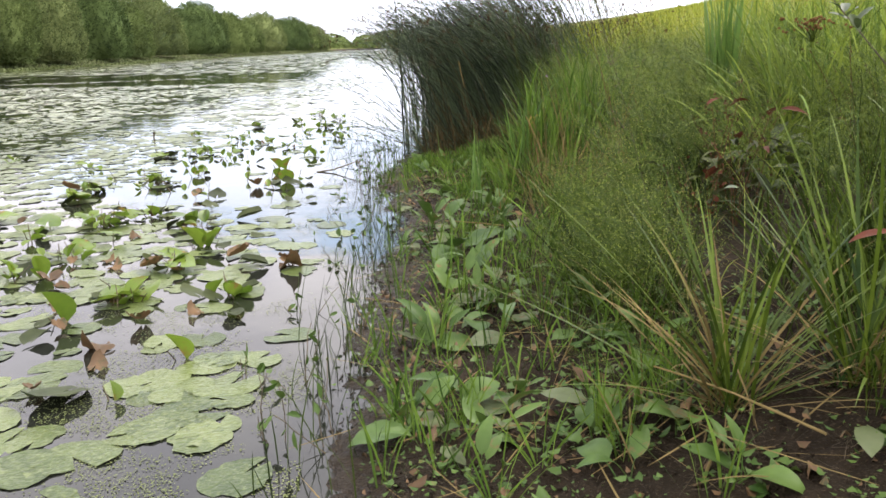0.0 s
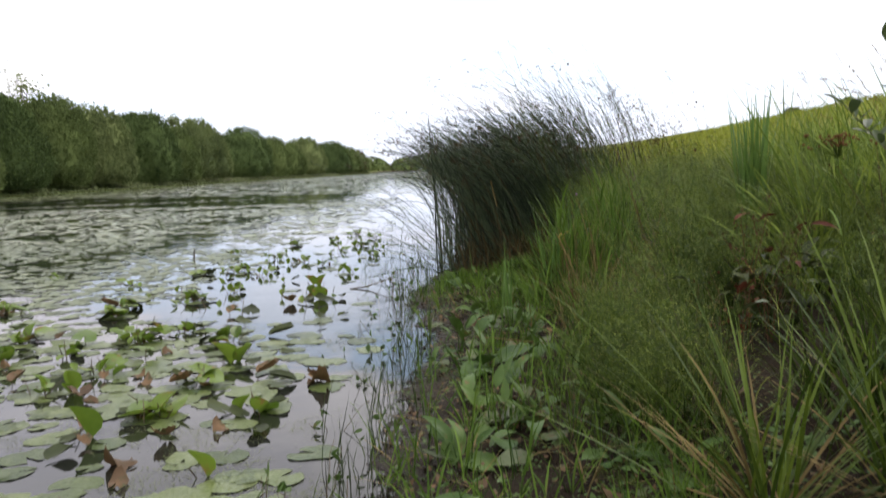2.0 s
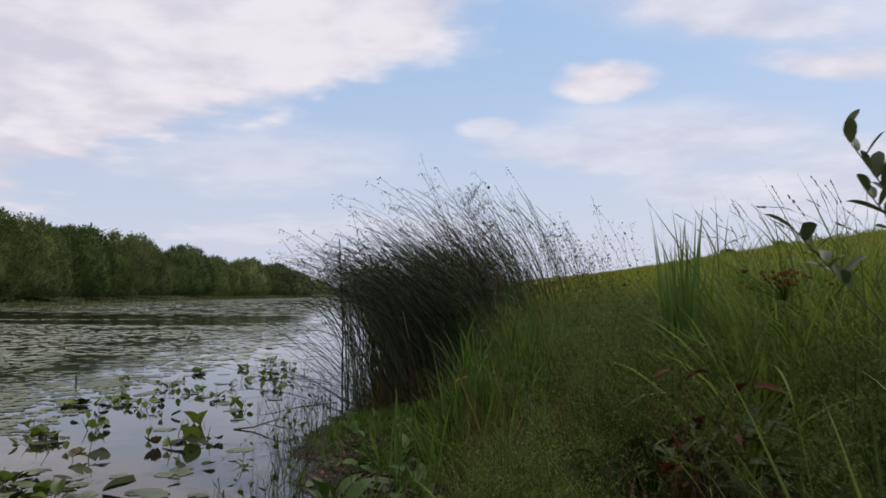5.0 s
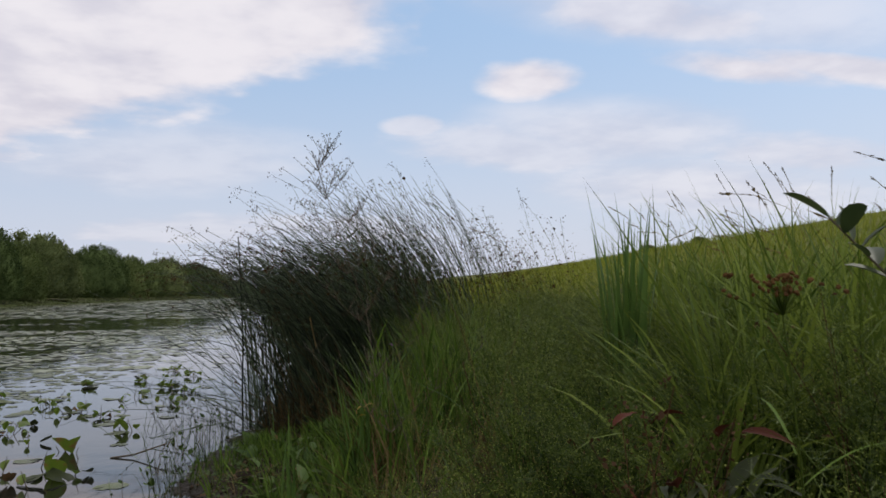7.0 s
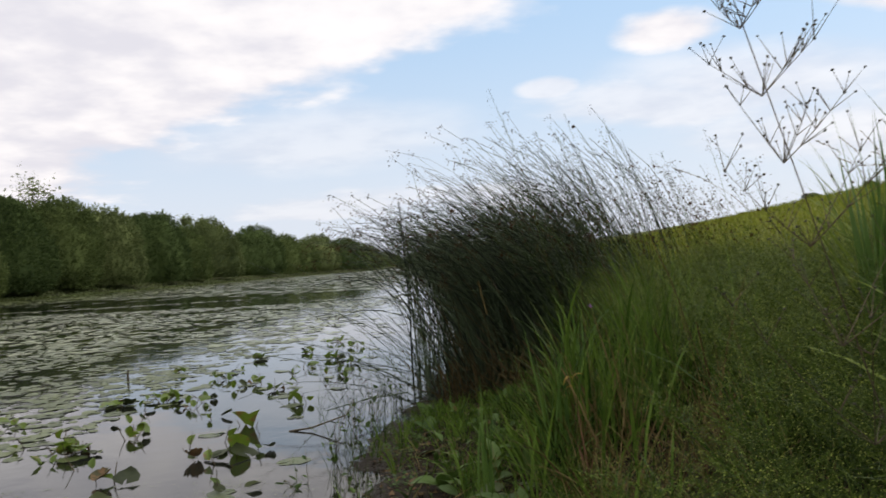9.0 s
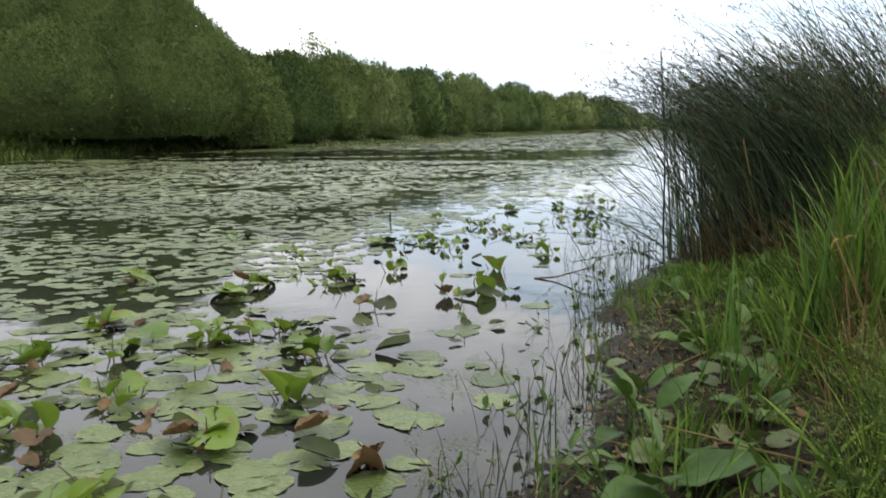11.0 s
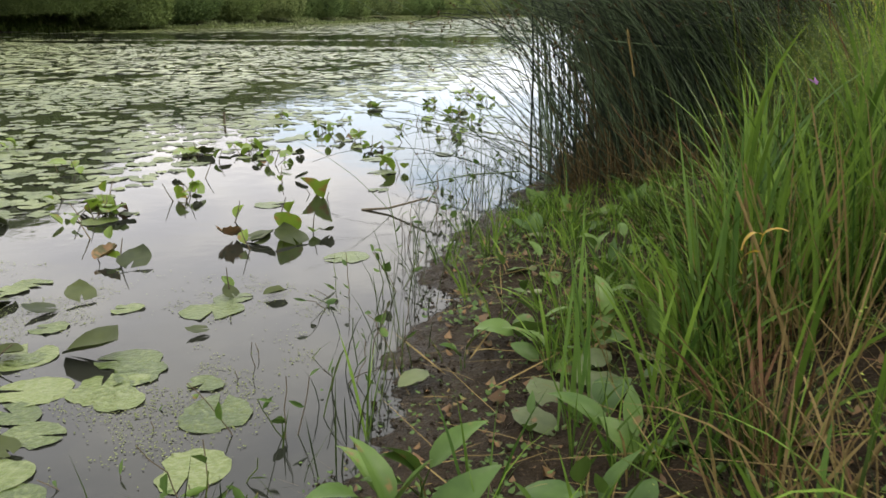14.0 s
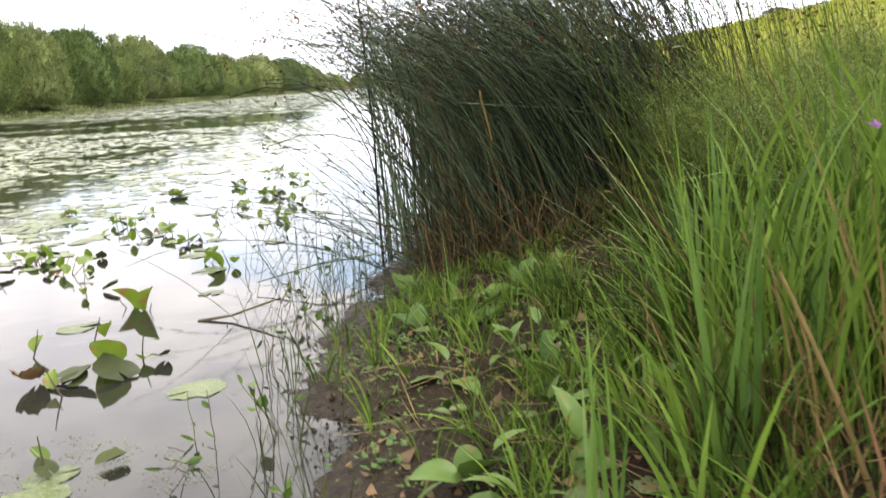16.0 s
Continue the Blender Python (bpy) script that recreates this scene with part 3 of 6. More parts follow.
# low woods where the river bends out of sight
far = Geo()
rng = np.random.default_rng(5)
for k in range(60):
    c = np.array([rng.uniform(-90, 210), rng.uniform(480, 640), 1.5])
    r, h = rng.uniform(9, 16), rng.uniform(6.5, 10.5)
    n = 420
    u = rng.normal(size=(n, 3))
    u /= np.linalg.norm(u, axis=1, keepdims=True)
    u[:, 2] = np.abs(u[:, 2])
    at = c + u * (r, r, h)
    al = rng.normal(size=(n, 3)) + (0, 0, 1)
    al /= np.linalg.norm(al, axis=1, keepdims=True)
    ac = np.cross(al, u)
    diamonds(far, at, al * 1.6, ac * 1.2)
thing("distant_wood", "hazy low green wood beyond the river's bend", "trees", kind="stuff", data=far.mesh("distant_wood", WILLOW))

# open grassy bank beside the largest willow
rng = np.random.default_rng(8)
n = 30000
px, py = rng.uniform(-70, -41.0, n), rng.uniform(26, 60, n)
g = Geo()
ribbons(g, np.stack([px, py, ground_z(px, py) - 0.05], -1), rng.uniform(0.3, 1.0, n) * rng.uniform(0.6, 1.3, n), rng.uniform(0, 6.28, n), rng.uniform(0, 0.8, n), rng.uniform(0.1, 1.2, n), 0.08, 3, rng=rng)
n = 9000
py = rng.uniform(44, 70, n)
px = np.interp(py, FAR_Y, FAR_X) - rng.uniform(-0.4, 6, n)
ribbons(g, np.stack([px, py, np.maximum(0, ground_z(px, py)) - 0.03], -1), rng.uniform(0.15, 0.55, n), rng.uniform(0, 6.28, n), rng.uniform(0, 0.9, n), rng.uniform(0.1, 1.2, n), 0.10, 3, rng=rng)
thing("rough_grass", "tall rough green grass on the opposite bank", "grass", kind="stuff", data=g.mesh("rough_grass", ROUGH))
# pale fringe of leaves and sedge along the far water's edge
n = 12000
py = 68 + 290 * rng.uniform(0, 1, n) ** 1.8
px = np.interp(py, FAR_Y, FAR_X) + rng.uniform(-3.0, 2.2, n)
g = Geo()
ribbons(g, np.stack([px, py, np.maximum(0, ground_z(px, py))], -1), rng.uniform(0.10, 0.40, n), rng.uniform(0, 6.28, n), rng.uniform(0, 0.6, n), rng.uniform(0.2, 0.9, n), rng.uniform(0.08, 0.22, n), 2, rng=rng)
thing("fringe_plants", "pale green fringe of waterside leaves along the far bank", "plants", kind="stuff", data=g.mesh("fringe_plants", FRINGE))

# ---------------------------------------------------------------- water lilies
def pad_field():
    """Floating leaves too many to count, from the near bays to the far bank."""
    rng = np.random.default_rng(11)
    rings = []
    # nearer water: leaf by leaf; farther out larger rafts thin out towards the open lead
    for x0, x1, y0, y1, n, r0, r1 in ((-2.2, -0.62, 0.35, 2.1, 60, 0.07, 0.14), (-9, -0.35, -6, 16, 4600, 0.045, 0.11), (-13, -2.4, 5.0, 17, 6500, 0.04, 0.09), (-3.4, -0.6, 0.7, 5.2, 520, 0.05, 0.11), (-30, -0.2, 14, 40, 24000, 0.06, 0.15), (-36, 6, 36, 190, 19000, 0.14, 0.42), (-36, 8, 185, 420, 9000, 0.3, 0.8), (-43, -9, -30, 12, 11000, 0.08, 0.16)):
        x, y = rng.uniform(x0, x1, n), rng.uniform(y0, y1, n)
        r = rng.uniform(r0, r1, n)
        clump = np.array([noise.noise((a * 0.35, b * 0.35, 1.0)) + 0.6 * noise.noise((a * 1.1, b * 1.1, 5.0)) for a, b in zip(x.tolist(), y.tolist())])
        off = shore(y) - x
        want = np.interp(off, [0.25, 0.8, 2.2, 5, 12], [0.12, 0.42, 0.62, 0.85, 0.95])
        want = want * np.where((off < 2.4) & (y > 4.6), 0.22, 1.0) * np.where((off < 1.1) & (y > 3.4), 0.5, 1.0)
        if x0 == -2.2:
            want = 1.0 + 0 * off
        # the open lead before the far trees
        lead = np.abs(y - np.interp(x, [-36, -22, -4], [46, 43, 36])) / np.interp(x, [-36, -22, -4, 0], [5, 9.5, 6.5, 3])
        streak = np.array([noise.noise((a * 0.09, b * 0.55, 8.0)) for a, b in zip(x.tolist(), y.tolist())])
        want = np.where(lead < 1, want * np.where(streak > 0.22, 0.55, 0.015), want)
        edge = x - np.interp(y, FAR_Y, FAR_X)
        keep = (rng.uniform(0, 1, n) < want * np.clip(0.78 + 1.3 * clump, 0.04, 1)) & (off > 0.22) & (edge > 0.3)
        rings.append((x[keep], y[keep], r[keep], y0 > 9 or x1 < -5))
    near, far = Geo(), Geo()
    for x, y, r, coarse in rings:
        n, k = len(x), 7 if coarse else 19
        turn = rng.uniform(0, 6.28, n)
        a = turn[:, None] + np.linspace(0.25, 6.03, k)[None]
        p2, p3 = rng.uniform(0, 6.28, (2, n, 1))
        e = 1 + 0.14 * np.sin(2 * a + p2) + 0.08 * np.sin(3 * a + p3) + rng.normal(0, 0.035 if coarse else 0.024, (n, k))
        z = 0.002 + rng.uniform(0, 0.003, n)[:, None] + (np.abs(rng.normal(0, 0.007, (n, k))) if coarse else rng.normal(0.0004, 0.0022, (n, k)))
        rim = np.stack([x[:, None] + np.cos(a) * r[:, None] * e, y[:, None] + np.sin(a) * r[:, None] * e * 0.92, z], -1)
        hub = np.stack([x, y, np.maximum(z.mean(1), 0.003)], -1)[:, None]
        v = np.concatenate([hub, rim], 1)
        f = np.stack([np.zeros(k - 1, int), np.arange(1, k), np.arange(2, k + 1)], -1)
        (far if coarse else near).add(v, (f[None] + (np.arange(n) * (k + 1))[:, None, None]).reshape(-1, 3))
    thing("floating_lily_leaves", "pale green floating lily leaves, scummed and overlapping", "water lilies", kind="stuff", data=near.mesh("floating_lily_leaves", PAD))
    thing("distant_lily_leaves", "wide rafts of floating lily leaves, paled for low-angle sheen", "water lilies", kind="stuff", data=far.mesh("distant_lily_leaves", PAD_FAR))


pad_field()


def weed_film():
    """Small floating weed gathered in ragged patches between the leaves."""
    rng = np.random.default_rng(13)
    n = 150000
    y = 0.3 + 5.2 * rng.uniform(0, 1, n) ** 1.5
    x = rng.uniform(-3.4, -0.4, n)
    thick = np.array([noise.noise((a * 1.5, b * 1.5, 9.0)) + 0.55 * noise.noise((a * 5.0, b * 5.0, 3.0)) + 0.3 * noise.noise((a * 14, b * 14, 6.0)) for a, b in zip(x.tolist(), y.tolist())])
    keep = (thick > 0.16 + rng.normal(0, 0.10, n)) & (x < shore(y) - 0.1)
    x, y = x[keep], y[keep]
    n = len(x)
    a, r = rng.uniform(0, 6.28, n), rng.uniform(0.0012, 0.0045, n)
    at = np.stack([x, y, rng.uniform(0.002, 0.0055, n)], -1)
    al = np.stack([np.cos(a) * r, np.sin(a) * r, np.zeros(n)], -1)
    g = Geo()
    diamonds(g, at - al * 0.5, al, np.stack([-np.sin(a) * r, np.cos(a) * r, np.zeros(n)], -1) * 0.8)
    thing("floating_weed", "pale green floating weed in ragged patches", "water weed", kind="stuff", data=g.mesh("floating_weed", SCUM))


weed_film()

STALK = Geo()
tubes(STALK, spine(np.array([(0, 0, -0.04)]), np.array([0.16]), np.array([1.57]), np.array([0.1]), np.array([0.3]), 3, 1.0), 0.005)
STALK = STALK.mesh("stalk", TWIG)
def folded_leaf(length, width, bend, fold, seed):
    p, f = leaf_points(length, width, bend, fold, 0.012, heart=0.3, seed=seed)
    return Geo().add(p, f).mesh("leaf", LILY)


RAISED = [folded_leaf(*shape, s) for s, shape in enumerate([(0.125, 0.10, 0.3, 0.9), (0.115, 0.105, 0.6, 0.5), (0.13, 0.09, 0.2, 1.2), (0.11, 0.10, 0.9, 0.3), (0.12, 0.085, -0.3, 0.8)])]
FLAT = [lily_mesh("leaf", PAD, 0.105, cup=c, curl=u, wave=0.014, seed=30 + s, long=1.15, around=26) for s, (c, u) in enumerate([(0.0, 0.0), (-0.012, 0.0), (0.0, -0.012), (0.01, 0.01), (-0.015, -0.01), (0.01, -0.015)])]
DEAD = [lily_mesh("leaf", DEADLEAF, 0.05, cup=c, curl=u, wave=0.10, seed=50 + s, around=22) for s, (c, u) in enumerate([(0.8, 0.5), (-0.5, 0.8)])]
# dark leaves also play the undersides and shadows round raised leaves
DARK = [lily_mesh("leaf", DARKLEAF, 0.075, cup=c, curl=0.1, wave=0.05, seed=60 + s) for s, c in enumerate([0.1, 0.5])]


HELD = [lily_mesh("leaf", LILY, r, cup=c, curl=u, wave=0.05, seed=80 + s, long=1.2) for s, (r, c, u) in enumerate([(0.075, -0.15, -0.1), (0.085, 0.2, -0.2), (0.07, -0.3, 0.1)])]


def lily_leaf_pose(rng, tilt, z, spread, turn=None, scale=1.0):
    turn = rng.uniform(0, 360) if turn is None else turn
    q = rng.uniform(0, 6.28)
    m = pose(math.cos(q) * spread, math.sin(q) * spread, z, tilt, rng.uniform(-14, 14) * (abs(tilt) > 4), turn)
    return m @ Matrix.Scale(scale, 4)


def lily_plant(x, y, seed, up=2, flat=2, dead=0, dark=1, size=1.0, label="", wide=0.09):
    """A rooted lily: raised leaves on stalks, floating ones round them."""
    rng = np.random.default_rng(seed)
    plant = thing("water_lily", label or "yellow-green lily leaves standing just above the water", "water lily", (x, y, 0.0), group="water lilies near the bank")
    for _ in range(up):
        tilt, z = rng.uniform(20, 72), rng.uniform(0.006, 0.035)
        part("leaf", RAISED[rng.integers(len(RAISED))], plant, "bright upright folded leaf", lily_leaf_pose(rng, tilt, z, rng.uniform(0.01, wide), scale=size * rng.uniform(0.75, 1.15)))
    for _ in range(flat):
        part("leaf", FLAT[rng.integers(len(FLAT))], plant, "", lily_leaf_pose(rng, rng.uniform(-1, 1), rng.uniform(0.003, 0.007), rng.uniform(0.08, 0.2), scale=size * rng.uniform(0.6, 1.05)))
    for _ in range(up // 2):
        q, r, z = rng.uniform(0, 6.28), rng.uniform(0.05, 0.16), rng.uniform(0.035, 0.08)
        part("leaf", HELD[rng.integers(3)], plant, "leaf held level on its stalk", pose(r * math.cos(q), r * math.sin(q), z, rng.uniform(-22, 22), rng.uniform(-22, 22), rng.uniform(0, 360)) @ Matrix.Scale(size * rng.uniform(0.8, 1.2), 4))
        part("stalk", STALK, plant, "", pose(r * math.cos(q) * 0.8, r * math.sin(q) * 0.8, z - 0.11, rng.uniform(-12, 12), rng.uniform(-12, 12), rng.uniform(0, 360)))
    for _ in range(dead):
        part("leaf", DEAD[rng.integers(2)], plant, "withered brown curled leaf", lily_leaf_pose(rng, rng.uniform(-6, 14), 0.016, rng.uniform(0.02, 0.12), scale=size * rng.uniform(0.6, 0.95)))
    for _ in range(dark):
        part("leaf", DARK[rng.integers(2)], plant, "dark leaf, wet and with clump shadow in its colour", lily_leaf_pose(rng, rng.uniform(-10, 42), 0.022, rng.uniform(0.06, 0.16), scale=size * rng.uniform(0.6, 1.0)))
    for _ in range(max(1, up - 1)):
        part("stalk", STALK, plant, "", pose(rng.uniform(-0.06, 0.06), rng.uniform(-0.06, 0.06), 0, rng.uniform(-35, 35), rng.uniform(-35, 35), rng.uniform(0, 360)))
    return plant


CLUMPS = [(-1.48, 4.46, 2, 2, 0), (-2.1, 4.53, 5, 3, 1), (-2.97, 4.71, 4, 3, 0), (-1.9, 4.85, 2, 1, 0), (-1.34, 3.35, 2, 3, 1), (-2.22, 6.4, 4, 2, 1), (-2.7, 5.68, 2, 2, 0), (-3.76, 6.09, 3, 2, 1),
          (-2.7, 6.04, 1, 2, 0), (-2.78, 4.03, 3, 2, 0), (-1.47, 2.86, 2, 3, 0), (-2.06, 11.72, 2, 1, 0), (-2.64, 8.29, 2, 1, 0), (-1.41, 2.72, 3, 2, 1), (-0.97, 2.77, 2, 2, 0)]
for k, (x, y, up, flat, dead) in enumerate(CLUMPS):
    lily_plant(x, y, 100 + k, up + 1, flat, dead + 1, 3, 0.86)
SINGLES = [(-1.94, 6.81), (-1.91, 8.07), (-1.25, 10.45), (-1.0, 11.26), (-2.02, 9.76), (-1.29, 8.81), (-2.31, 8.59), (-2.25, 8.4), (-2.22, 4.73), (-2.19, 6.28), (-2.43, 4.18), (-2.17, 3.24), (-2.03, 3.69), (-0.8, 9.6),
           (-0.7, 10.6), (-1.5, 12.2), (-3.2, 7.6), (-1.6, 9.3), (-0.9, 12.6), (-2.8, 10.6), (-4.3, 8.4), (-1.2, 13.5)]
for k, (x, y) in enumerate(SINGLES):
    lily_plant(x, y, 140 + k, 3 if k % 3 else 4, k % 2, k % 4 == 1, 1, 0.66, wide=0.2)
rng = np.random.default_rng(76)
for k in range(26):
    y = rng.uniform(3.8, 11.5)
    lily_plant(float(shore(y)) - rng.uniform(0.7, 2.6), y, 180 + k, 1, 0, 0, k % 2, 0.6, "small lily leaf standing alone above the water")
# leaves that stand out by themselves
for x, y, tilt, turn, kind, size in [(-1.32, 3.82, 62, 120, 0, 1.3), (-1.25, 3.84, 58, 250, 0, 1.15), (-1.225, 7.1, 55, 140, 0, 1.1), (-1.13, 7.0, 62, 235, 0, 1.2), (-0.93, 7.9, 55, 100, 0, 1.1), (-1.04, 8.05, 40, 275, 4, 1.1),
                                     (-1.034, 6.15, 72, 175, 1, 1.35), (-1.64, 2.5, 72, 150, 2, 1.25), (-0.99, 1.97, 68, 130, 0, 0.95), (-2.17, 3.3, 70, 100, 1, 1.1), (-2.03, 3.3, 75, 190, 2, 1.0), (-1.14, 1.6, 80, 60, 2, 0.5), (-1.33, 3.86, 66, 160, 0, 1.15)]:
    plant = thing("water_lily", "bright green folded lily leaf standing out of the water", "water lily", (x, y, 0), group="water lilies near the bank")
    part("leaf", RAISED[kind], plant, "", pose(0, 0, 0.012, tilt, 8, turn) @ Matrix.Scale(size, 4))
    part("stalk", STALK, plant, "", pose(0, 0, -0.06, -10, 6, turn))
for x, y, kind, size in [(-1.28, 6.0, DEAD[0], 1.2), (-0.73, 3.26, DEAD[1], 1.3), (-1.35, 2.12, DEAD[1], 1.1), (-0.74, 3.36, DEAD[0], 0.9), (-1.15, 4.61, DARK[1], 1.1), (-1.49, 5.09, DARK[0], 0.8), (-1.53, 5.54, DARK[0], 1.0), (-1.33, 1.66, DARK[0], 1.3),
                         (-1.16, 6.0, DARK[0], 1.0), (-0.97, 6.02, DARK[0], 1.1), (-2.9, 6.2, DEAD[0], 1.3), (-1.27, 2.41, DEAD[0], 1.0), (-3.3, 3.4, DEAD[1], 1.0), (-0.9, 3.3, DARK[1], 0.9)]:
    plant = thing("water_lily", "withered lily leaf curled on the water" if kind in DEAD else "dark wet lily leaf lying on the water", "water lily", (x, y, 0.02), group="water lilies near the bank")
    part("leaf", kind, plant, "", pose(0, 0, 0.004, 12, 5, x * 700 % 360) @ Matrix.Scale(size, 4))
# leaves held level above the water, and withered ones beside them
rng = np.random.default_rng(79)
for x, y, kind in ((-1.95, 3.68, 0), (-2.62, 5.89, 0), (-2.46, 4.52, 0), (-1.91, 4.07, 0), (-2.62, 5.53, 0), (-3.56, 5.88, 0), (-1.30, 3.28, 0), (-1.69, 5.56, 1), (-2.45, 3.54, 1), (-1.04, 3.49, 1), (-1.94, 3.16, 1), (-1.48, 3.33, 1), (-0.72, 3.27, 1)):
    faded = kind == 1
    plant = thing("water_lily", "withered brown lily leaf drooping on its stalk" if faded else "green lily leaf held level above the water", "water lily", (x, y, 0.0), group="water lilies near the bank")
    z = 0.03 if faded else rng.uniform(0.045, 0.075)
    part("leaf", DEAD[rng.integers(2)] if faded else HELD[rng.integers(3)], plant, "", pose(0, 0, z, rng.uniform(-18, 18), rng.uniform(-18, 18), rng.uniform(0, 360)) @ Matrix.Scale(rng.uniform(0.9, 1.35) if faded else rng.uniform(0.9, 1.25), 4))
    part("stalk", STALK, plant, "", pose(0, 0, z - 0.115, rng.uniform(-10, 10), rng.uniform(-10, 10), rng.uniform(0, 360)))
# more withered leaves, and dark ones that deepen the shadows between the pads
rng = np.random.default_rng(78)
for k in range(34):
    y = rng.uniform(1.4, 5.4)
    x = float(shore(y)) - rng.uniform(0.5, 0.75 + 0.5 * y)
    faded = k % 5 < 2
    plant = thing("water_lily", "withered brown lily leaf crumpled on the water" if faded else "dark wet lily leaf lying on the water", "water lily", (x, y, 0.012), group="water lilies near the bank")
    part("leaf", DEAD[rng.integers(2)] if faded else DARK[rng.integers(2)], plant, "", pose(0, 0, 0.004, rng.uniform(-8, 14), rng.uniform(-8, 8), rng.uniform(0, 360)) @ Matrix.Scale(rng.uniform(0.4, 0.8), 4))
rng = np.random.default_rng(77)
for x, y in [(-2.91, 5.09), (-2.04, 4.16), (-1.77, 3.16), (-1.52, 3.28), (-1.04, 3.17), (-0.66, 3.15), (-1.02, 3.64), (-0.79, 3.72), (-0.9, 4.49), (-0.95, 3.88), (-1.2, 4.0), (-0.48, 3.99), (-1.01, 4.58), (-1.17, 4.33), (-0.97, 4.4),
             (-0.56, 4.32), (-0.96, 4.1), (-1.13, 4.07), (-0.84, 3.79), (-0.9, 5.21), (-0.65, 5.8), (-1.25, 2.95), (-1.6, 2.9), (-1.0, 1.35), (-1.3, 1.35), (-0.75, 1.55), (-1.05, 1.75), (-0.62, 1.05), (-0.8, 1.3), (-1.5, 1.75), (-1.75, 2.1)]:
    plant = thing("water_lily", "broad pale lily leaf floating flat", "water lily", (x, y, 0.0), group="water lilies near the bank")
    part("leaf", FLAT[rng.integers(len(FLAT))], plant, "", pose(0, 0, 0.0025 + rng.uniform(0, 0.002), rng.uniform(-0.6, 0.6), rng.uniform(-0.6, 0.6), rng.uniform(0, 360)) @ Matrix.Scale(rng.uniform(0.6, 0.98), 4))


# ---------------------------------------------------------------- the stand of club-rush
def spikelets(geo, tip, rng, count=6, size=0.011):
    """Short drooping spikelets on fine rays at the ends of stems."""
    n = len(tip)
    for k in range(count):
        reach = rng.normal(0, 0.024, (n, 3)) + (-0.012, 0, -0.012)
        at = tip + reach * (k > 0)
        al = rng.normal(size=(n, 3)) * 0.45 + (-0.25, 0, -0.7)
        al /= np.linalg.norm(al, axis=1, keepdims=True)
        ac = np.cross(al, rng.normal(size=(n, 3)))
        ac /= np.linalg.norm(ac, axis=1, keepdims=True)
        sz = size * rng.uniform(0.6, 1.2, (n, 1))
        diamonds(geo, at + al * sz, al * sz, ac * sz * 0.45)
        side = ac * 0.0009
        geo.add(np.stack([tip - side, tip + side, at], 1), np.arange(3 * n).reshape(-1, 3))


def rush_stems(rng, n, x0, x1, y0, y1, high, geo, tips, lean=(0.02, 0.22), bend=(0.15, 1.0), thick=(0.003, 0.005), power=2.4, fan=0.35, slant=0.0, drops=6):
    """Round leafless stems that lean and nod to the water; slant adds lean with the distance from the water."""
    x, y = rng.uniform(x0, x1, n), rng.uniform(y0, y1, n)
    root = np.stack([x, y, np.minimum(ground_z(x, y), 0.3) - 0.03], -1)
    az = math.pi + rng.normal(0, fan, n) + 0.12
    c = spine(root, rng.uniform(*high, n), az, rng.uniform(*lean, n) + slant * np.clip(x - 0.3, 0, 2), rng.uniform(*bend, n), 9, power)
    c = c + np.cumsum(rng.normal(0, 0.005, c.shape) * (1, 1, 0.3), 1)
    tubes(geo, c, rng.uniform(*thick, n), taper=0.5)
    if tips is not None:
        spikelets(tips, c[:, -1], rng, drops)
    return c


rng = np.random.default_rng(3)
stand = thing("club_rush_stand", "dense dark green stand of club-rush leaning with the wind", "reeds", (0, 0, 0))
body, tips, dead = Geo(), Geo(), Geo()
# upright stems along the water's edge of the stand, with light between them
rush_stems(rng, 26, 0.08, 0.34, 7.5, 8.8, (1.35, 1.85), body, tips, (0.0, 0.07), (0.7, 2.2), (0.0025, 0.005), 4.5, 0.9)
rush_stems(rng, 95, 0.34, 0.80, 7.45, 8.9, (1.45, 1.9), body, tips, (0.0, 0.12), (0.9, 2.1), (0.003, 0.0055), 3.6, 0.6)
# the mass of the stand, leaning more the farther it stands from the water
rush_stems(rng, 640, 0.55, 2.1, 7.45, 9.4, (1.3, 1.75), body, None, (0.0, 0.25), (0.7, 1.7), (0.003, 0.0055), 3.0, 0.4, 0.10)
rush_stems(rng, 260, 0.7, 2.2, 7.2, 7.7, (1.1, 1.75), body, None, (0.05, 0.4), (0.5, 1.3), (0.0035, 0.006), 2.4, 0.35, 0.18)
rush_stems(rng, 150, 1.1, 2.5, 7.1, 8.0, (1.2, 1.7), body, tips, (0.35, 0.75), (0.2, 0.9), (0.003, 0.0055), 1.8, 0.3)
rush_stems(rng, 560, 0.5, 2.3, 8.2, 9.8, (1.3, 1.75), body, None, (0.0, 0.3), (0.5, 1.4), (0.0035, 0.006), 2.8, 0.4, 0.10)
rush_stems(rng, 170, 1.1, 2.5, 7.3, 8.8, (1.65, 2.1), body, None, (0.05, 0.4), (0.5, 1.3), (0.003, 0.005), 2.6, 0.3)
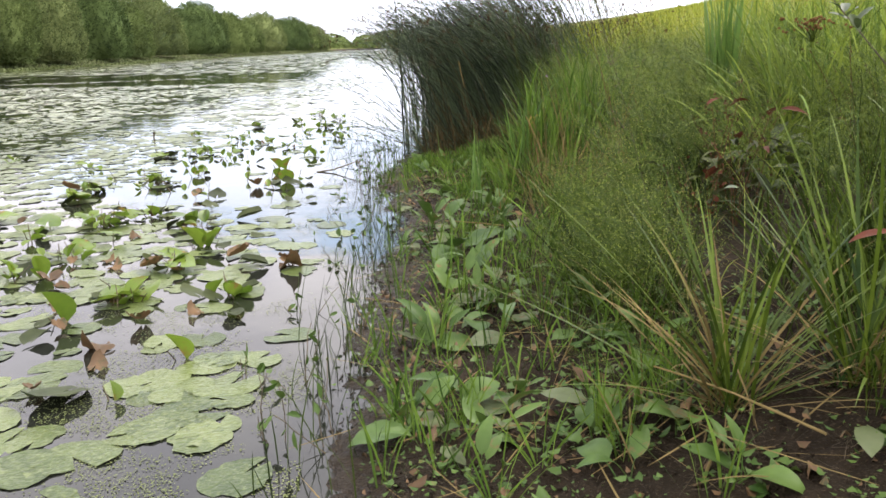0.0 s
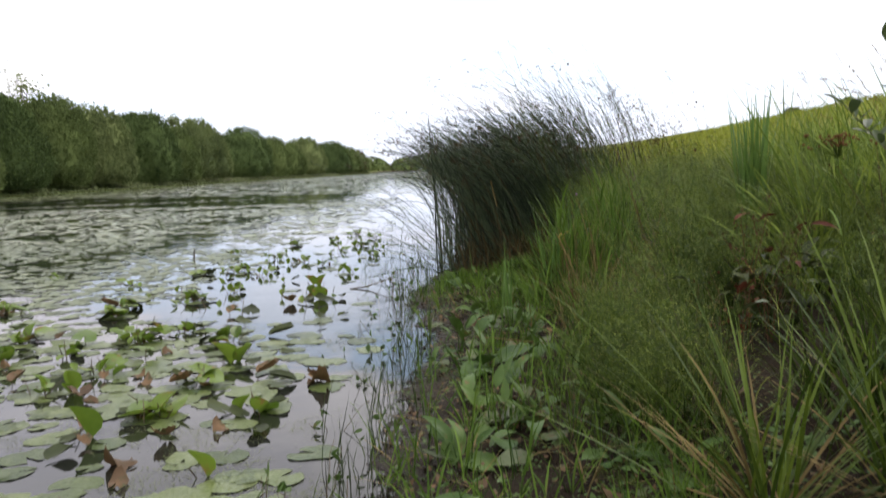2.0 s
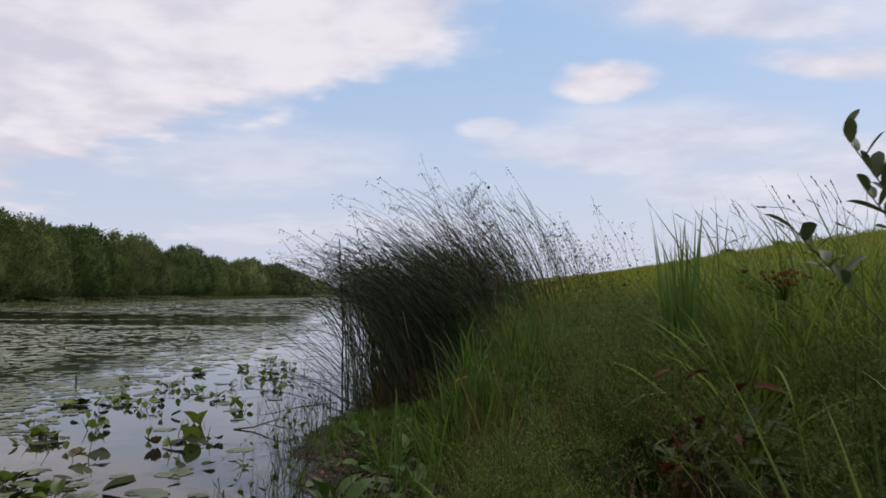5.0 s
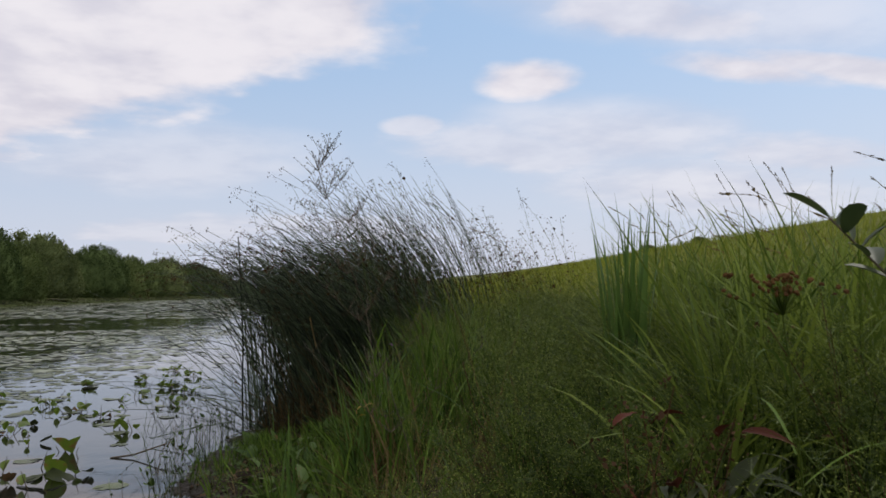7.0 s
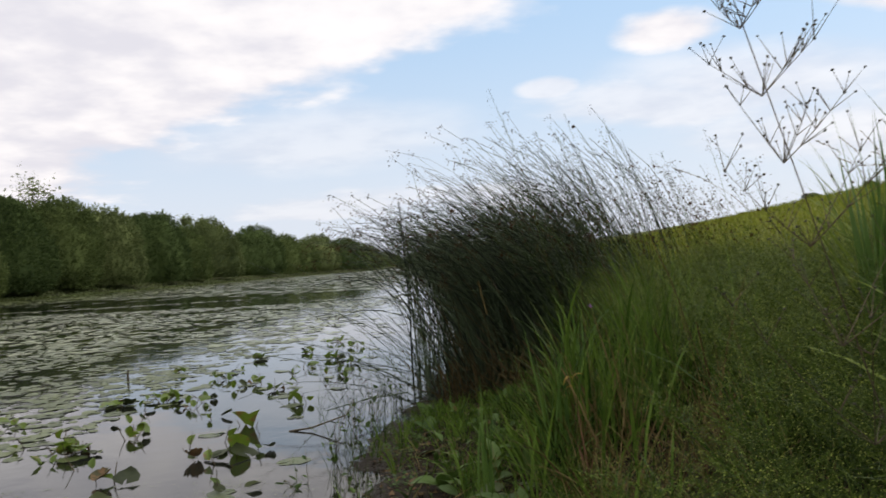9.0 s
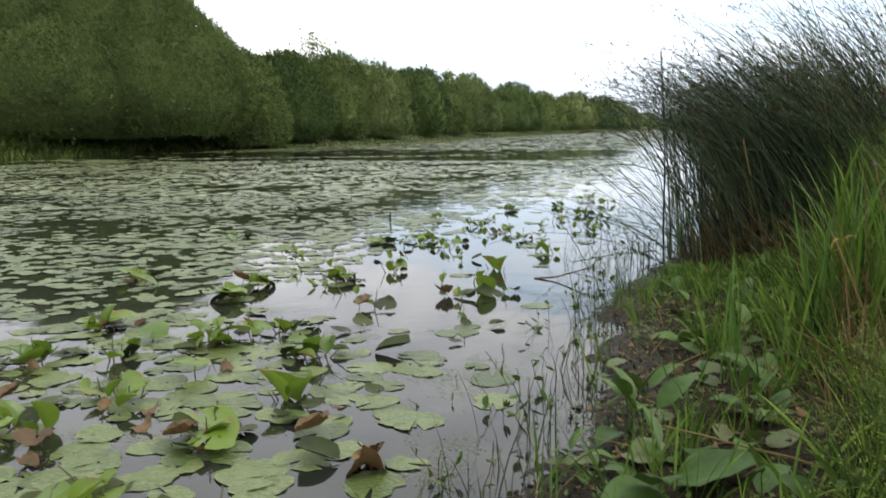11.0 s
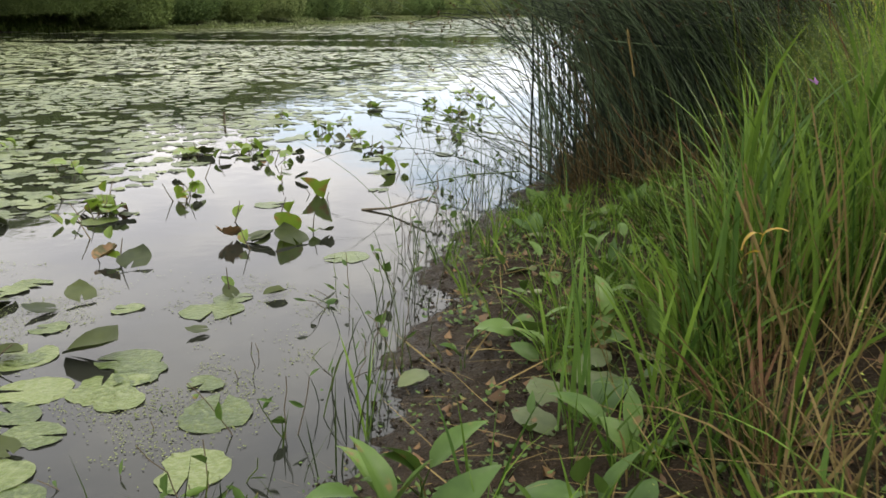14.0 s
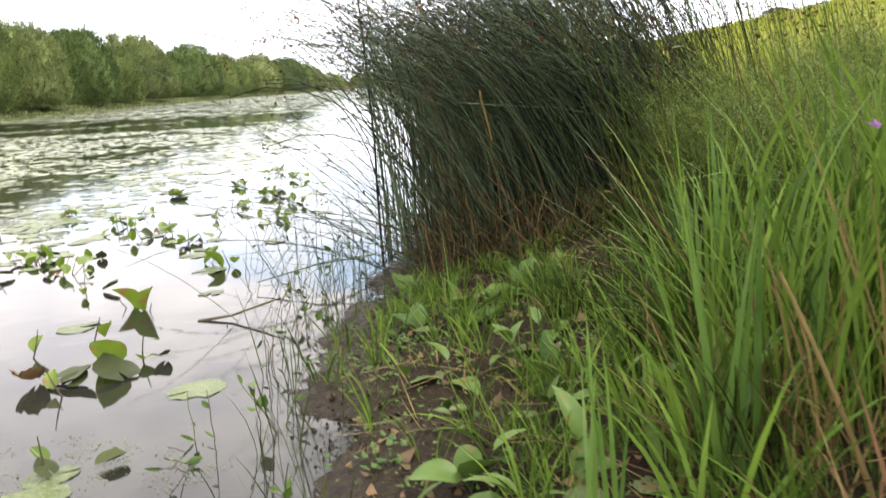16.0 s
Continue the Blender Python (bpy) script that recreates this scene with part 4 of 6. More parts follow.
# tall stems that nod above the rest, and those that arch out over the water
rush_stems(rng, 46, 0.9, 2.4, 7.5, 9.2, (1.9, 2.45), body, tips, (0.12, 0.4), (0.4, 1.2), (0.0022, 0.004), 2.4, 0.3, 0.0, 8)
rush_stems(rng, 90, 0.2, 0.9, 7.4, 8.6, (1.65, 2.0), body, tips, (0.05, 0.35), (1.0, 1.7), (0.002, 0.0038), 2.6, 0.3, 0.0, 7)
rush_stems(rng, 110, 0.6, 2.2, 7.4, 9.2, (1.6, 1.95), body, tips, (0.05, 0.4), (0.7, 1.6), (0.002, 0.004), 2.6, 0.3, 0.0, 6)
rush_stems(rng, 18, 0.05, 0.5, 7.3, 8.6, (0.5, 1.4), body, tips, (0.4, 1.2), (0.1, 1.0), (0.002, 0.0038), 1.6, 0.8, 0.0, 4)
# dead stems at the foot
rush_stems(rng, 420, 0.26, 1.9, 7.0, 7.9, (0.10, 0.42), dead, None, (0.0, 0.45), (0.0, 0.6), (0.004, 0.008), 2.4, 1.5)
rush_stems(rng, 60, 0.3, 1.5, 6.85, 7.4, (0.3, 0.9), dead, None, (0.6, 1.45), (-0.2, 0.6), (0.003, 0.006), 2.4, 1.8)
rush_stems(rng, 60, 0.35, 1.9, 7.1, 8.2, (0.8, 1.5), dead, None, (0.0, 0.6), (0.2, 1.0), (0.003, 0.005), 2.4, 0.6)
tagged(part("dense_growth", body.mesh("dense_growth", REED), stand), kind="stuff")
tagged(part("seed_growth", tips.mesh("seed_growth", SPIKE), stand, "drooping brown spikelets"), kind="stuff")
tagged(part("dead_growth", dead.mesh("dead_growth", REEDBASE), stand, "brown dead stems"), kind="stuff")
for k in range(60):
    one, tip = Geo(), Geo()
    edge = k < 8
    rush_stems(rng, 1, 0.05 if edge else 0.45, 0.3 if edge else 1.8, 7.3, 8.3 if edge else 7.45, (1.4, 1.95), one, tip, (0.0, 0.10) if edge else (0.1, 0.7), (0.9, 1.8) if k % 3 else (0.0, 0.35), thick=(0.0035, 0.006))
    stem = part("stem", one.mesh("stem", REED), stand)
    tagged(part("spikelets", tip.mesh("spikelets", SPIKE), stem), kind="stuff")
# thick upright stems at the water's corner of the stand
for x, y, h, ln in ((0.06, 7.75, 1.72, 0.01), (0.12, 7.95, 1.5, 0.03), (0.20, 7.7, 1.55, 0.05), (0.27, 8.1, 1.5, 0.02)):
    one = Geo()
    c = spine(np.array([(x, y, -0.05)]), np.array([h]), np.array([3.3]), np.array([ln]), np.array([0.06]), 7, 2.0)
    tubes(one, c + np.cumsum(rng.normal(0, 0.006, c.shape), 1), 0.0085, taper=0.6, sides=5)
    part("stem", one.mesh("stem", REED), stand, "thick upright dark stem")
# broken stems hanging in the face of the stand
for ends, r, mat in ((((0.50, 7.22, 0.92), (1.05, 7.24, 0.86), (1.60, 7.26, 0.73)), 0.0045, REED), (((0.615, 7.2, 0.98), (0.64, 7.2, 0.86), (0.67, 7.2, 0.72)), 0.008, STRAW), (((1.23, 7.2, 0.60), (1.33, 7.2, 0.54), (1.44, 7.2, 0.46)), 0.006, STRAW), (((0.02, 7.3, 0.14), (-0.3, 7.28, 0.11), (-0.62, 7.26, 0.04)), 0.005, REED)):
    one = Geo()
    tubes(one, np.array([ends]), r, taper=0.7, sides=5)
    part("stem", one.mesh("stem", mat), stand, "pale broken stem hanging across the stand" if mat is STRAW else "broken stem fallen across the others")
# stems that have bent right over the water
for k in range(30):
    one = Geo()
    root = np.array([(rng.uniform(0.02, 0.6), rng.uniform(7.2, 8.2), 0.02)])
    tubes(one, spine(root, np.array([rng.uniform(0.9, 1.9)]), np.array([math.pi + rng.uniform(-0.7, 0.5)]), np.array([rng.uniform(0.5, 1.15)]), np.array([rng.uniform(0.35, 0.9)]), 8, 1.3), 0.0038)
    part("stem", one.mesh("stem", REED), stand, "stem bent over the water")

# ---------------------------------------------------------------- grasses of the bank
HOLLOW = (1.38, 2.16, 0.30, 0.30)
HOLES = (HOLLOW, (1.18, 4.15, 0.26, 0.34), (0.95, 3.9, 0.15, 0.2), (1.18, 4.2, 0.15, 0.2), (1.20, 2.02, 0.36, 0.42), (1.62, 2.35, 0.22, 0.28), (1.55, 2.85, 0.16, 0.2), (0.95, 2.75, 0.12, 0.2), (1.75, 1.9, 0.2, 0.16), (1.2, 3.3, 0.12, 0.14), (0.98, 4.9, 0.12, 0.16), (1.35, 4.2, 0.14, 0.2))


def scatter(rng, n, d0, d1, y0, y1, bias=1.0, gaps=0.0):
    """Roots over a strip along the shore, with gaps where the growth has failed."""
    y = rng.uniform(y0, y1, n)
    x = shore(y) + d0 + (d1 - d0) * rng.uniform(0, 1, n) ** bias
    keep = np.ones(n, bool)
    for hx, hy, rx, ry in HOLES if gaps else (HOLLOW,):
        keep &= ((x - hx) / rx) ** 2 + ((y - hy) / ry) ** 2 > 1
    if gaps:
        thin = np.array([noise.noise((a * 2.6, b * 2.6, 7.0)) for a, b in zip(x.tolist(), y.tolist())])
        keep &= thin > gaps - 0.5 + 0.22 * ((y < 2.1) & (x > 0.9)) + rng.normal(0, 0.1, n)
    x, y = x[keep], y[keep]
    return np.stack([x, y, ground_z(x, y) - 0.01], -1)


def lower_by_path(root, h):
    """Nothing tall stands where one walks."""
    x, y = root[:, 0], root[:, 1]
    near = np.clip((0.95 - x) / 0.45, 0, 1) * (y < 3.7)
    return h * (1 - near) + np.minimum(h, 0.28) * near


def grass(name, label, mat, rng, root, high, width, lean, bend, seg=4, per=0, spread=0.05):
    """Blades one by one, or with per in tufts whose blades fan out from one foot."""
    az = math.pi + rng.normal(0, 2.2, len(root))
    scale = 1.0
    if per:
        count = len(root)
        root = np.repeat(root, per, 0)
        n = len(root)
        az = rng.uniform(0, 6.28, n)
        r = np.abs(rng.normal(0, spread, n))
        root = root + np.stack([np.cos(az) * r, np.sin(az) * r, np.zeros(n)], -1)
        az = az + rng.normal(0, 0.7, n)
        scale = np.repeat(rng.uniform(0.55, 1.15, count), per)
    n = len(root)
    g = Geo()
    h = tame(root, lower_by_path(root, rng.uniform(*high, n) * scale))
    ribbons(g, root, h, az, rng.uniform(*lean, n), rng.uniform(*bend, n), rng.uniform(*width, n), seg, rng=rng, twist=1.5)
    return thing(name, label, "grass", kind="stuff", data=g.mesh(name, mat))


def upper(root):
    """Only the part of the bank above the line from the walk to the sword leaves."""
    clear = np.hypot(root[:, 0] - 1.80, root[:, 1] - 3.50) > 0.42
    return root[(root[:, 0] > 0.20 + 0.47 * root[:, 1]) & clear]


rng = np.random.default_rng(21)
def tame(root, h):
    """Short turf before the club-rush and on the trodden strip."""
    x, y = root[:, 0], root[:, 1]
    line = 0.22 + 0.25 * (y - 2.85)
    cap = np.interp(y, [3.8, 5.0, 7.2], [0.36, 0.28, 0.12]) + np.clip(x - line, 0, 9) * 3.2
    return np.where((y > 3.8) & (y < 7.4), np.minimum(h, cap), h)


grass("bank_grass", "thick grass covering the bank, gap shade put into its dark tone", BLADE, rng, scatter(rng, 760, 0.92, 3.4, 1.2, 9.3, 1.15, 0.44), (0.16, 0.44), (0.003, 0.008), (0.0, 0.8), (0.2, 1.5), 5, per=26, spread=0.035)
grass("low_grass", "short grass under the seeding stems, shade put into its dark tone", BLADE, rng, scatter(rng, 6500, 0.90, 3.6, 1.2, 9.3, 1.2, 0.3), (0.08, 0.24), (0.003, 0.007), (0.0, 0.9), (0.1, 1.3))
grass("tall_grass", "tall bright yellow-green grass on the upper bank", YOUNG, rng, upper(scatter(rng, 300, 1.95, 4.6, 2.6, 9.0, 1.0, 0.3)), (0.45, 0.9), (0.007, 0.018), (0.0, 0.55), (0.3, 1.5), 6, per=16, spread=0.05)
grass("tall_grass", "tall green grass beside the mud with gaps between blades", BRIGHT, rng, scatter(rng, 120, 0.95, 2.0, 3.5, 5.6, 1.0, 0.46), (0.25, 0.85), (0.005, 0.012), (0.0, 0.75), (0.05, 1.6), 6, per=11, spread=0.06)
grass("tall_grass", "thin yellowish grass thick beside the mud", BLADE, rng, scatter(rng, 90, 0.95, 2.0, 3.3, 6.6, 1.0, 0.42), (0.25, 0.6), (0.003, 0.007), (0.0, 0.8), (0.1, 1.4), 5, per=18, spread=0.05)
grass("tall_grass", "tall bright broad-bladed grass in drooping tufts", YOUNG, rng, upper(scatter(rng, 70, 1.75, 3.2, 2.6, 4.2)), (0.55, 0.95), (0.008, 0.018), (0.0, 0.5), (0.5, 1.9), 7, per=16, spread=0.05)
grass("tall_grass", "tall bright grass standing against the sky", YOUNG, rng, upper(scatter(rng, 170, 1.9, 3.7, 2.7, 6.2)), (0.65, 1.1), (0.007, 0.016), (0.0, 0.4), (0.2, 1.1), 6, per=14, spread=0.05)
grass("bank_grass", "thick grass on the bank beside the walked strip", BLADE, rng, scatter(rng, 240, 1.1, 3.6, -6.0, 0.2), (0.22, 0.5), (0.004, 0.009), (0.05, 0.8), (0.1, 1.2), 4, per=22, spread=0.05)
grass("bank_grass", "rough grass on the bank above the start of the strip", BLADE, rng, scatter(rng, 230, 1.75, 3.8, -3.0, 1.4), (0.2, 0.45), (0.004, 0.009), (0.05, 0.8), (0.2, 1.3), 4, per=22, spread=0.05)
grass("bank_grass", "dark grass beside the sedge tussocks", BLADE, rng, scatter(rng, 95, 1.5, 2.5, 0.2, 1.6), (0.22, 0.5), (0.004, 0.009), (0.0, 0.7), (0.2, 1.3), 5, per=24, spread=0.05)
grass("tall_grass", "thin green blades rising through the sedge", SEDGE, rng, scatter(rng, 24, 1.3, 2.3, 0.5, 1.6), (0.35, 0.75), (0.004, 0.008), (0.0, 0.5), (0.1, 0.9), 6, per=10, spread=0.05)
grass("pale_grass", "thin pale arching grass stems over the dark bank", PANICLE, rng, scatter(rng, 90, 0.95, 1.9, 1.3, 3.4), (0.35, 0.72), (0.0018, 0.0032), (0.0, 0.7), (0.6, 2.2), 7)


def off_water(root):
    """The lowest mud stays almost bare."""
    d = root[:, 0] - shore(root[:, 1])
    return root[(d > 0.42) | (np.arange(len(root)) % 7 < 2) | (root[:, 1] < 3.2) | (root[:, 1] > 5.3)]


grass("mud_grass", "bright green grass tufts growing out of the mud", BRIGHT, rng, off_water(scatter(rng, 250, 0.0, 1.05, 0.5, 7.2, 0.8, 0.36)), (0.14, 0.40), (0.003, 0.009), (0.0, 0.6), (0.1, 0.9), 5, per=9, spread=0.025)
grass("mud_grass", "short fresh grass sprouting from the mud", BRIGHT, rng, off_water(scatter(rng, 120, 0.2, 1.05, 4.8, 7.0, 1.0, 0.2)), (0.10, 0.30), (0.003, 0.008), (0.0, 0.7), (0.1, 1.2), 5, per=9, spread=0.03)
grass("dead_grass", "straw-coloured dead stalks lying in the grass", STRAW, rng, scatter(rng, 420, 0.65, 2.0, 0.5, 7.2), (0.15, 0.45), (0.002, 0.006), (0.2, 1.5), (-0.2, 1.2), 5)
grass("dead_grass", "upright orange-brown straw among the tall grass", STRAW, rng, scatter(rng, 16, 0.92, 1.7, 3.3, 5.2), (0.2, 0.5), (0.003, 0.008), (0.0, 1.0), (0.0, 1.0), 5, per=11, spread=0.05)
grass("tall_grass", "broad fresh green blades along the edge of the mud", BRIGHT, rng, scatter(rng, 40, 0.72, 1.2, 2.9, 5.4, 1.0, 0.3), (0.28, 0.56), (0.007, 0.014), (0.0, 0.7), (0.2, 1.3), 6, per=9, spread=0.03)
grass("tall_grass", "upright broad green blades above brown stalks", BRIGHT, rng, scatter(rng, 42, 1.05, 1.75, 4.4, 5.5), (0.5, 0.95), (0.005, 0.010), (0.0, 0.32), (0.05, 0.7), 6, per=8, spread=0.04)
grass("dead_grass", "red-brown dead stalks and blades at the foot of the grass", RUST, rng, scatter(rng, 36, 0.95, 1.8, 3.5, 5.4), (0.15, 0.5), (0.003, 0.008), (0.0, 1.2), (0.0, 1.2), 5, per=9, spread=0.06)
grass("dead_grass", "upright orange-brown stalks among green blades", STRAW, rng, scatter(rng, 17, 0.95, 1.7, 3.8, 5.3), (0.3, 0.85), (0.004, 0.008), (0.0, 0.5), (0.0, 0.6), 5, per=6, spread=0.035)
grass("dead_grass", "brown withered grass at the foot of the tall blades", STRAW, rng, scatter(rng, 18, 0.88, 1.6, 3.3, 5.0), (0.2, 0.5), (0.003, 0.007), (0.0, 0.7), (0.0, 1.2), 5, per=9, spread=0.04)
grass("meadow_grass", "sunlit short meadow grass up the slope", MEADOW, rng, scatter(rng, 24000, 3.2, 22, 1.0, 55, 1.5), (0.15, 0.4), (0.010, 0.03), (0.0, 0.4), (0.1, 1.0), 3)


def panicle_field(name, label, rng, root, high, spread, dots, dot, stems=BLADE):
    """Fine grass in seed: thin stems, hair-fine branches and a grain at the end of each."""
    n = len(root)
    g = Geo()
    h = tame(root, lower_by_path(root, rng.uniform(*high, n)))
    az = math.pi + rng.normal(0, 1.6, n)
    c = ribbons(g, root, h, az, rng.uniform(0, 0.5, n), rng.uniform(0.1, 1.3, n), 0.0030, 5, rng=rng)
    for k in range(dots):
        f = rng.uniform(0.55, 1.0, n)
        i = np.minimum((f * 5).astype(int), 4)
        w = (f * 5 - i)[:, None]
        axis = c[np.arange(n), i] * (1 - w) + c[np.arange(n), i + 1] * w
        q, r = rng.uniform(0, 6.28, n), spread * (1.25 - f) / 0.5 * rng.uniform(0.25, 1.0, n)
        at = axis + np.stack([np.cos(q) * r, np.sin(q) * r, rng.uniform(0.1, 0.9, n) * r], -1)
        al = rng.normal(size=(n, 3))
        al /= np.linalg.norm(al, axis=1, keepdims=True)
        ac = np.cross(al, rng.normal(size=(n, 3)))
        ac /= np.linalg.norm(ac, axis=1, keepdims=True)
        diamonds(g, at, al * dot, ac * dot * 0.9, 1)
        side = np.cross(at - axis, rng.normal(size=3))
        side /= np.linalg.norm(side, axis=1, keepdims=True) + 1e-9
        g.add(np.stack([axis - side * 0.0007, axis + side * 0.0007, at], 1), np.arange(3 * n).reshape(-1, 3), 2)
    return thing(name, label, "grass", kind="stuff", data=g.mesh(name, stems, PANICLE, SEDGE))


panicle_field("panicle_grass", "hazy fine grass in seed over the bank", rng, scatter(rng, 1500, 0.98, 2.4, 1.3, 3.1, 1.0, 0.34), (0.42, 0.76), 0.12, 44, 0.0019, BLADE)
panicle_field("panicle_grass", "hazy fine grass in seed farther along the bank", rng, scatter(rng, 2700, 1.6, 2.9, 3.4, 7.6, 1.0, 0.22), (0.40, 0.82), 0.14, 40, 0.0021, BLADE)
panicle_field("panicle_grass", "low grass full of tiny pale seeds", rng, scatter(rng, 420, 0.75, 1.7, 0.9, 2.7, 1.0, 0.4), (0.22, 0.5), 0.12, 10, 0.0013, BLADE)


def culm_field():
    """Tall thin flowering stems that stand against the sky."""
    rng = np.random.default_rng(31)
    n = 150
    y = rng.uniform(6.0, 8.2, n)
    x = 1.15 + 1.6 * rng.uniform(0, 1, n) + 0.1 * (y - 7)
    root = np.stack([x, y, ground_z(x, y)], -1)
    stems, heads = Geo(), Geo()
    h = np.clip(2.3 - root[:, 2] - 0.28 * (x - 0.95), 1.0, 2.2) * rng.uniform(0.72, 1.06, n)
    c = spine(root, h, math.pi + rng.normal(0, 0.35, n), rng.uniform(0.0, 0.34, n), rng.uniform(0.1, 0.9, n), 7, 1.8)
    tubes(stems, c, 0.0022, taper=0.5)
    for k in range(46):
        f = rng.uniform(0.52, 1.0, n) * 6.99
        i = f.astype(int)
        w = (f - i)[:, None]
        axis = c[np.arange(n), i] * (1 - w) + c[np.arange(n), i + 1] * w
        q, r = rng.uniform(0, 6.28, n), 0.15 * (8 - f) / 3.5 * rng.uniform(0.15, 1.0, n)
        at = axis + np.stack([np.cos(q) * r, np.sin(q) * r, rng.uniform(0.0, 0.8, n) * r], -1)
        al = rng.normal(size=(n, 3)) * 0.004
        diamonds(heads, at, al, np.cross(al / 0.004, rng.normal(size=(n, 3))) * 0.0018)
        if k % 2 == 0:
            side = np.cross(at - axis, (0.2, 0.1, 0.97))
            side /= np.linalg.norm(side, axis=1, keepdims=True) + 1e-9
            stems.add(np.stack([axis - side * 0.0008, axis + side * 0.0008, at], 1), np.arange(3 * n).reshape(-1, 3))
    clump = thing("flowering_grass", "tall thin grass stems with airy seed heads", "grass", kind="stuff")
    tagged(part("stems", stems.mesh("stems", SEDGE), clump), kind="stuff")
    tagged(part("seed_heads", heads.mesh("seed_heads", SPIKE), clump, "airy brownish seed heads"), kind="stuff")


culm_field()


def eared_stem(x, y, h, az, lean, bend, seed):
    """A single tall grass with a nodding narrow ear."""
    rng = np.random.default_rng(seed)
    ob = thing("meadow_grass_stem", "tall thin grass stem with a nodding brown ear", "grass", (x, y, float(ground_z(x, y))), group="grass stems against the sky")
    g, e = Geo(), Geo()
    c = spine(np.zeros((1, 3)), np.array([h]), np.array([az]), np.array([lean]), np.array([bend]), 10, 2.2)
    tubes(g, c, 0.0013, taper=0.6)
    part("stem", g.mesh("stem", STRAW), ob)
    n = 34
    f = rng.uniform(8.7, 9.98, n)
    i = f.astype(int)
    w = (f - i)[:, None]
    at = c[0, i] * (1 - w) + c[0, i + 1] * w + rng.normal(0, 0.002, (n, 3))
    al = (c[0, -1] - c[0, -2]) / np.linalg.norm(c[0, -1] - c[0, -2]) * 0.009 + rng.normal(0, 0.0016, (n, 3))
    diamonds(e, at, al, np.cross(al, rng.normal(size=(n, 3))) * 0.17)
    part("ear", e.mesh("ear", STRAW), ob, "narrow straw-coloured ear")


rng = np.random.default_rng(41)
for k in range(46):
    y = rng.uniform(2.6, 6.5)
    x = rng.uniform(1.5, 2.4) + 0.28 * y
    eared_stem(x, y, rng.uniform(0.85, 1.25), math.pi + rng.normal(0, 0.5), rng.uniform(0, 0.2), rng.uniform(0.3, 1.6), 400 + k)
eared_stem(1.75, 4.1, 1.35, 0.2, 0.25, 1.1, 470)
eared_stem(2.0, 4.3, 1.3, math.pi, 0.3, 1.0, 471)


# ---------------------------------------------------------------- tussocks, irises and other marked plants
def blade_mesh(name, mat, length, lean, bend, width, seg=7, power=1.4):
    g = Geo()
    c = spine(np.zeros((1, 3)), np.array([length]), np.array([0.0]), np.array([lean]), np.array([bend]), seg, power)
    s = np.linspace(0, 1, seg + 1)
    w = width / 2 * np.minimum(1, (1 - s) * 2.2 + 0.02) * np.minimum(1, 0.5 + 3 * s)
    left, right = c[0] + np.stack([0 * s, w, 0.25 * w], -1), c[0] + np.stack([0 * s, -w, 0.25 * w], -1)
    v = np.concatenate([left, c[0], right])
    k = np.arange(seg)
    n = seg + 1
    g.add(v, np.concatenate([np.stack([k, k + n, k + n + 1, k + 1], -1), np.stack([k + n, k + 2 * n, k + 2 * n + 1, k + n + 1], -1)]))
    return g.mesh(name, mat)


SEDGE_BLADES = [blade_mesh("blade", STRAW if k in (0, 4, 9) else SEDGE, ln, le, be, w) for k, (ln, le, be, w) in enumerate(
    [(0.60, 0.6, 0.7, 0.008), (0.72, 0.35, 0.5, 0.009), (0.78, 0.55, 0.5, 0.009), (0.55, 0.2, 0.5, 0.008), (0.56, 0.95, 0.3, 0.007), (0.74, 0.8, 0.3, 0.008), (0.5, 0.3, 0.4, 0.010), (0.82, 0.65, 0.4, 0.008), (0.70, 0.9, 0.4, 0.008), (0.5, 1.1, 0.3, 0.006)])]


def tussock(x, y, count, scale, seed, label):
    rng = np.random.default_rng(seed)
    ob = thing("sedge_tussock", label, "sedge", (x, y, float(ground_z(x, y)) - 0.01), group="sedge tussocks")
    for _ in range(count):
        r, q = rng.uniform(0, 0.06), rng.uniform(0, 360)
        m = pose(r * math.cos(q), r * math.sin(q), 0, rng.uniform(-10, 10), rng.uniform(-12, 12), q) @ Matrix.Scale(scale * rng.uniform(0.7, 1.1), 4)
        part("blade", SEDGE_BLADES[rng.integers(10)], ob, "", m)


tussock(0.69, 0.89, 80, 1.14, 1, "arching sedge tussock with green and straw-brown blades")
tussock(0.98, 0.80, 72, 1.08, 2, "sedge tussock browned with dead blades")
tussock(0.80, 1.62, 36, 0.55, 3, "loose green sedge tussock in the bank grass")
tussock(1.05, 5.4, 44, 1.0, 6, "tall sedge tussock before the club-rush")

IRIS_BLADES = [blade_mesh("blade", IRIS, ln, le, be, w, 6, 2.0) for ln, le, be, w in [(0.95, 0.02, 0.15, 0.020), (0.85, 0.10, 0.3, 0.017), (0.75, 0.2, 0.7, 0.016), (0.9, 0.06, 0.1, 0.022), (0.6, 0.25, 1.1, 0.014)]]


def iris(x, y, count, scale, seed, label):
    rng = np.random.default_rng(seed)
    ob = thing("sword_leaf_clump", label, "waterside plant", (x, y, float(ground_z(x, y)) - 0.01), group="sword-leaved clumps")
    open_to = 3.5 if count > 30 else 6
    for _ in range(count):
        m = pose(rng.uniform(-0.05, 0.05), rng.uniform(-0.05, 0.05), 0, rng.uniform(-open_to, open_to), rng.uniform(-open_to, open_to), rng.uniform(0, 360)) @ Matrix.Scale(scale * rng.uniform(0.75, 1.08), 4)
        part("blade", IRIS_BLADES[rng.choice((0, 0, 1, 3, 3)) if count > 30 else rng.integers(5)], ob, "", m)


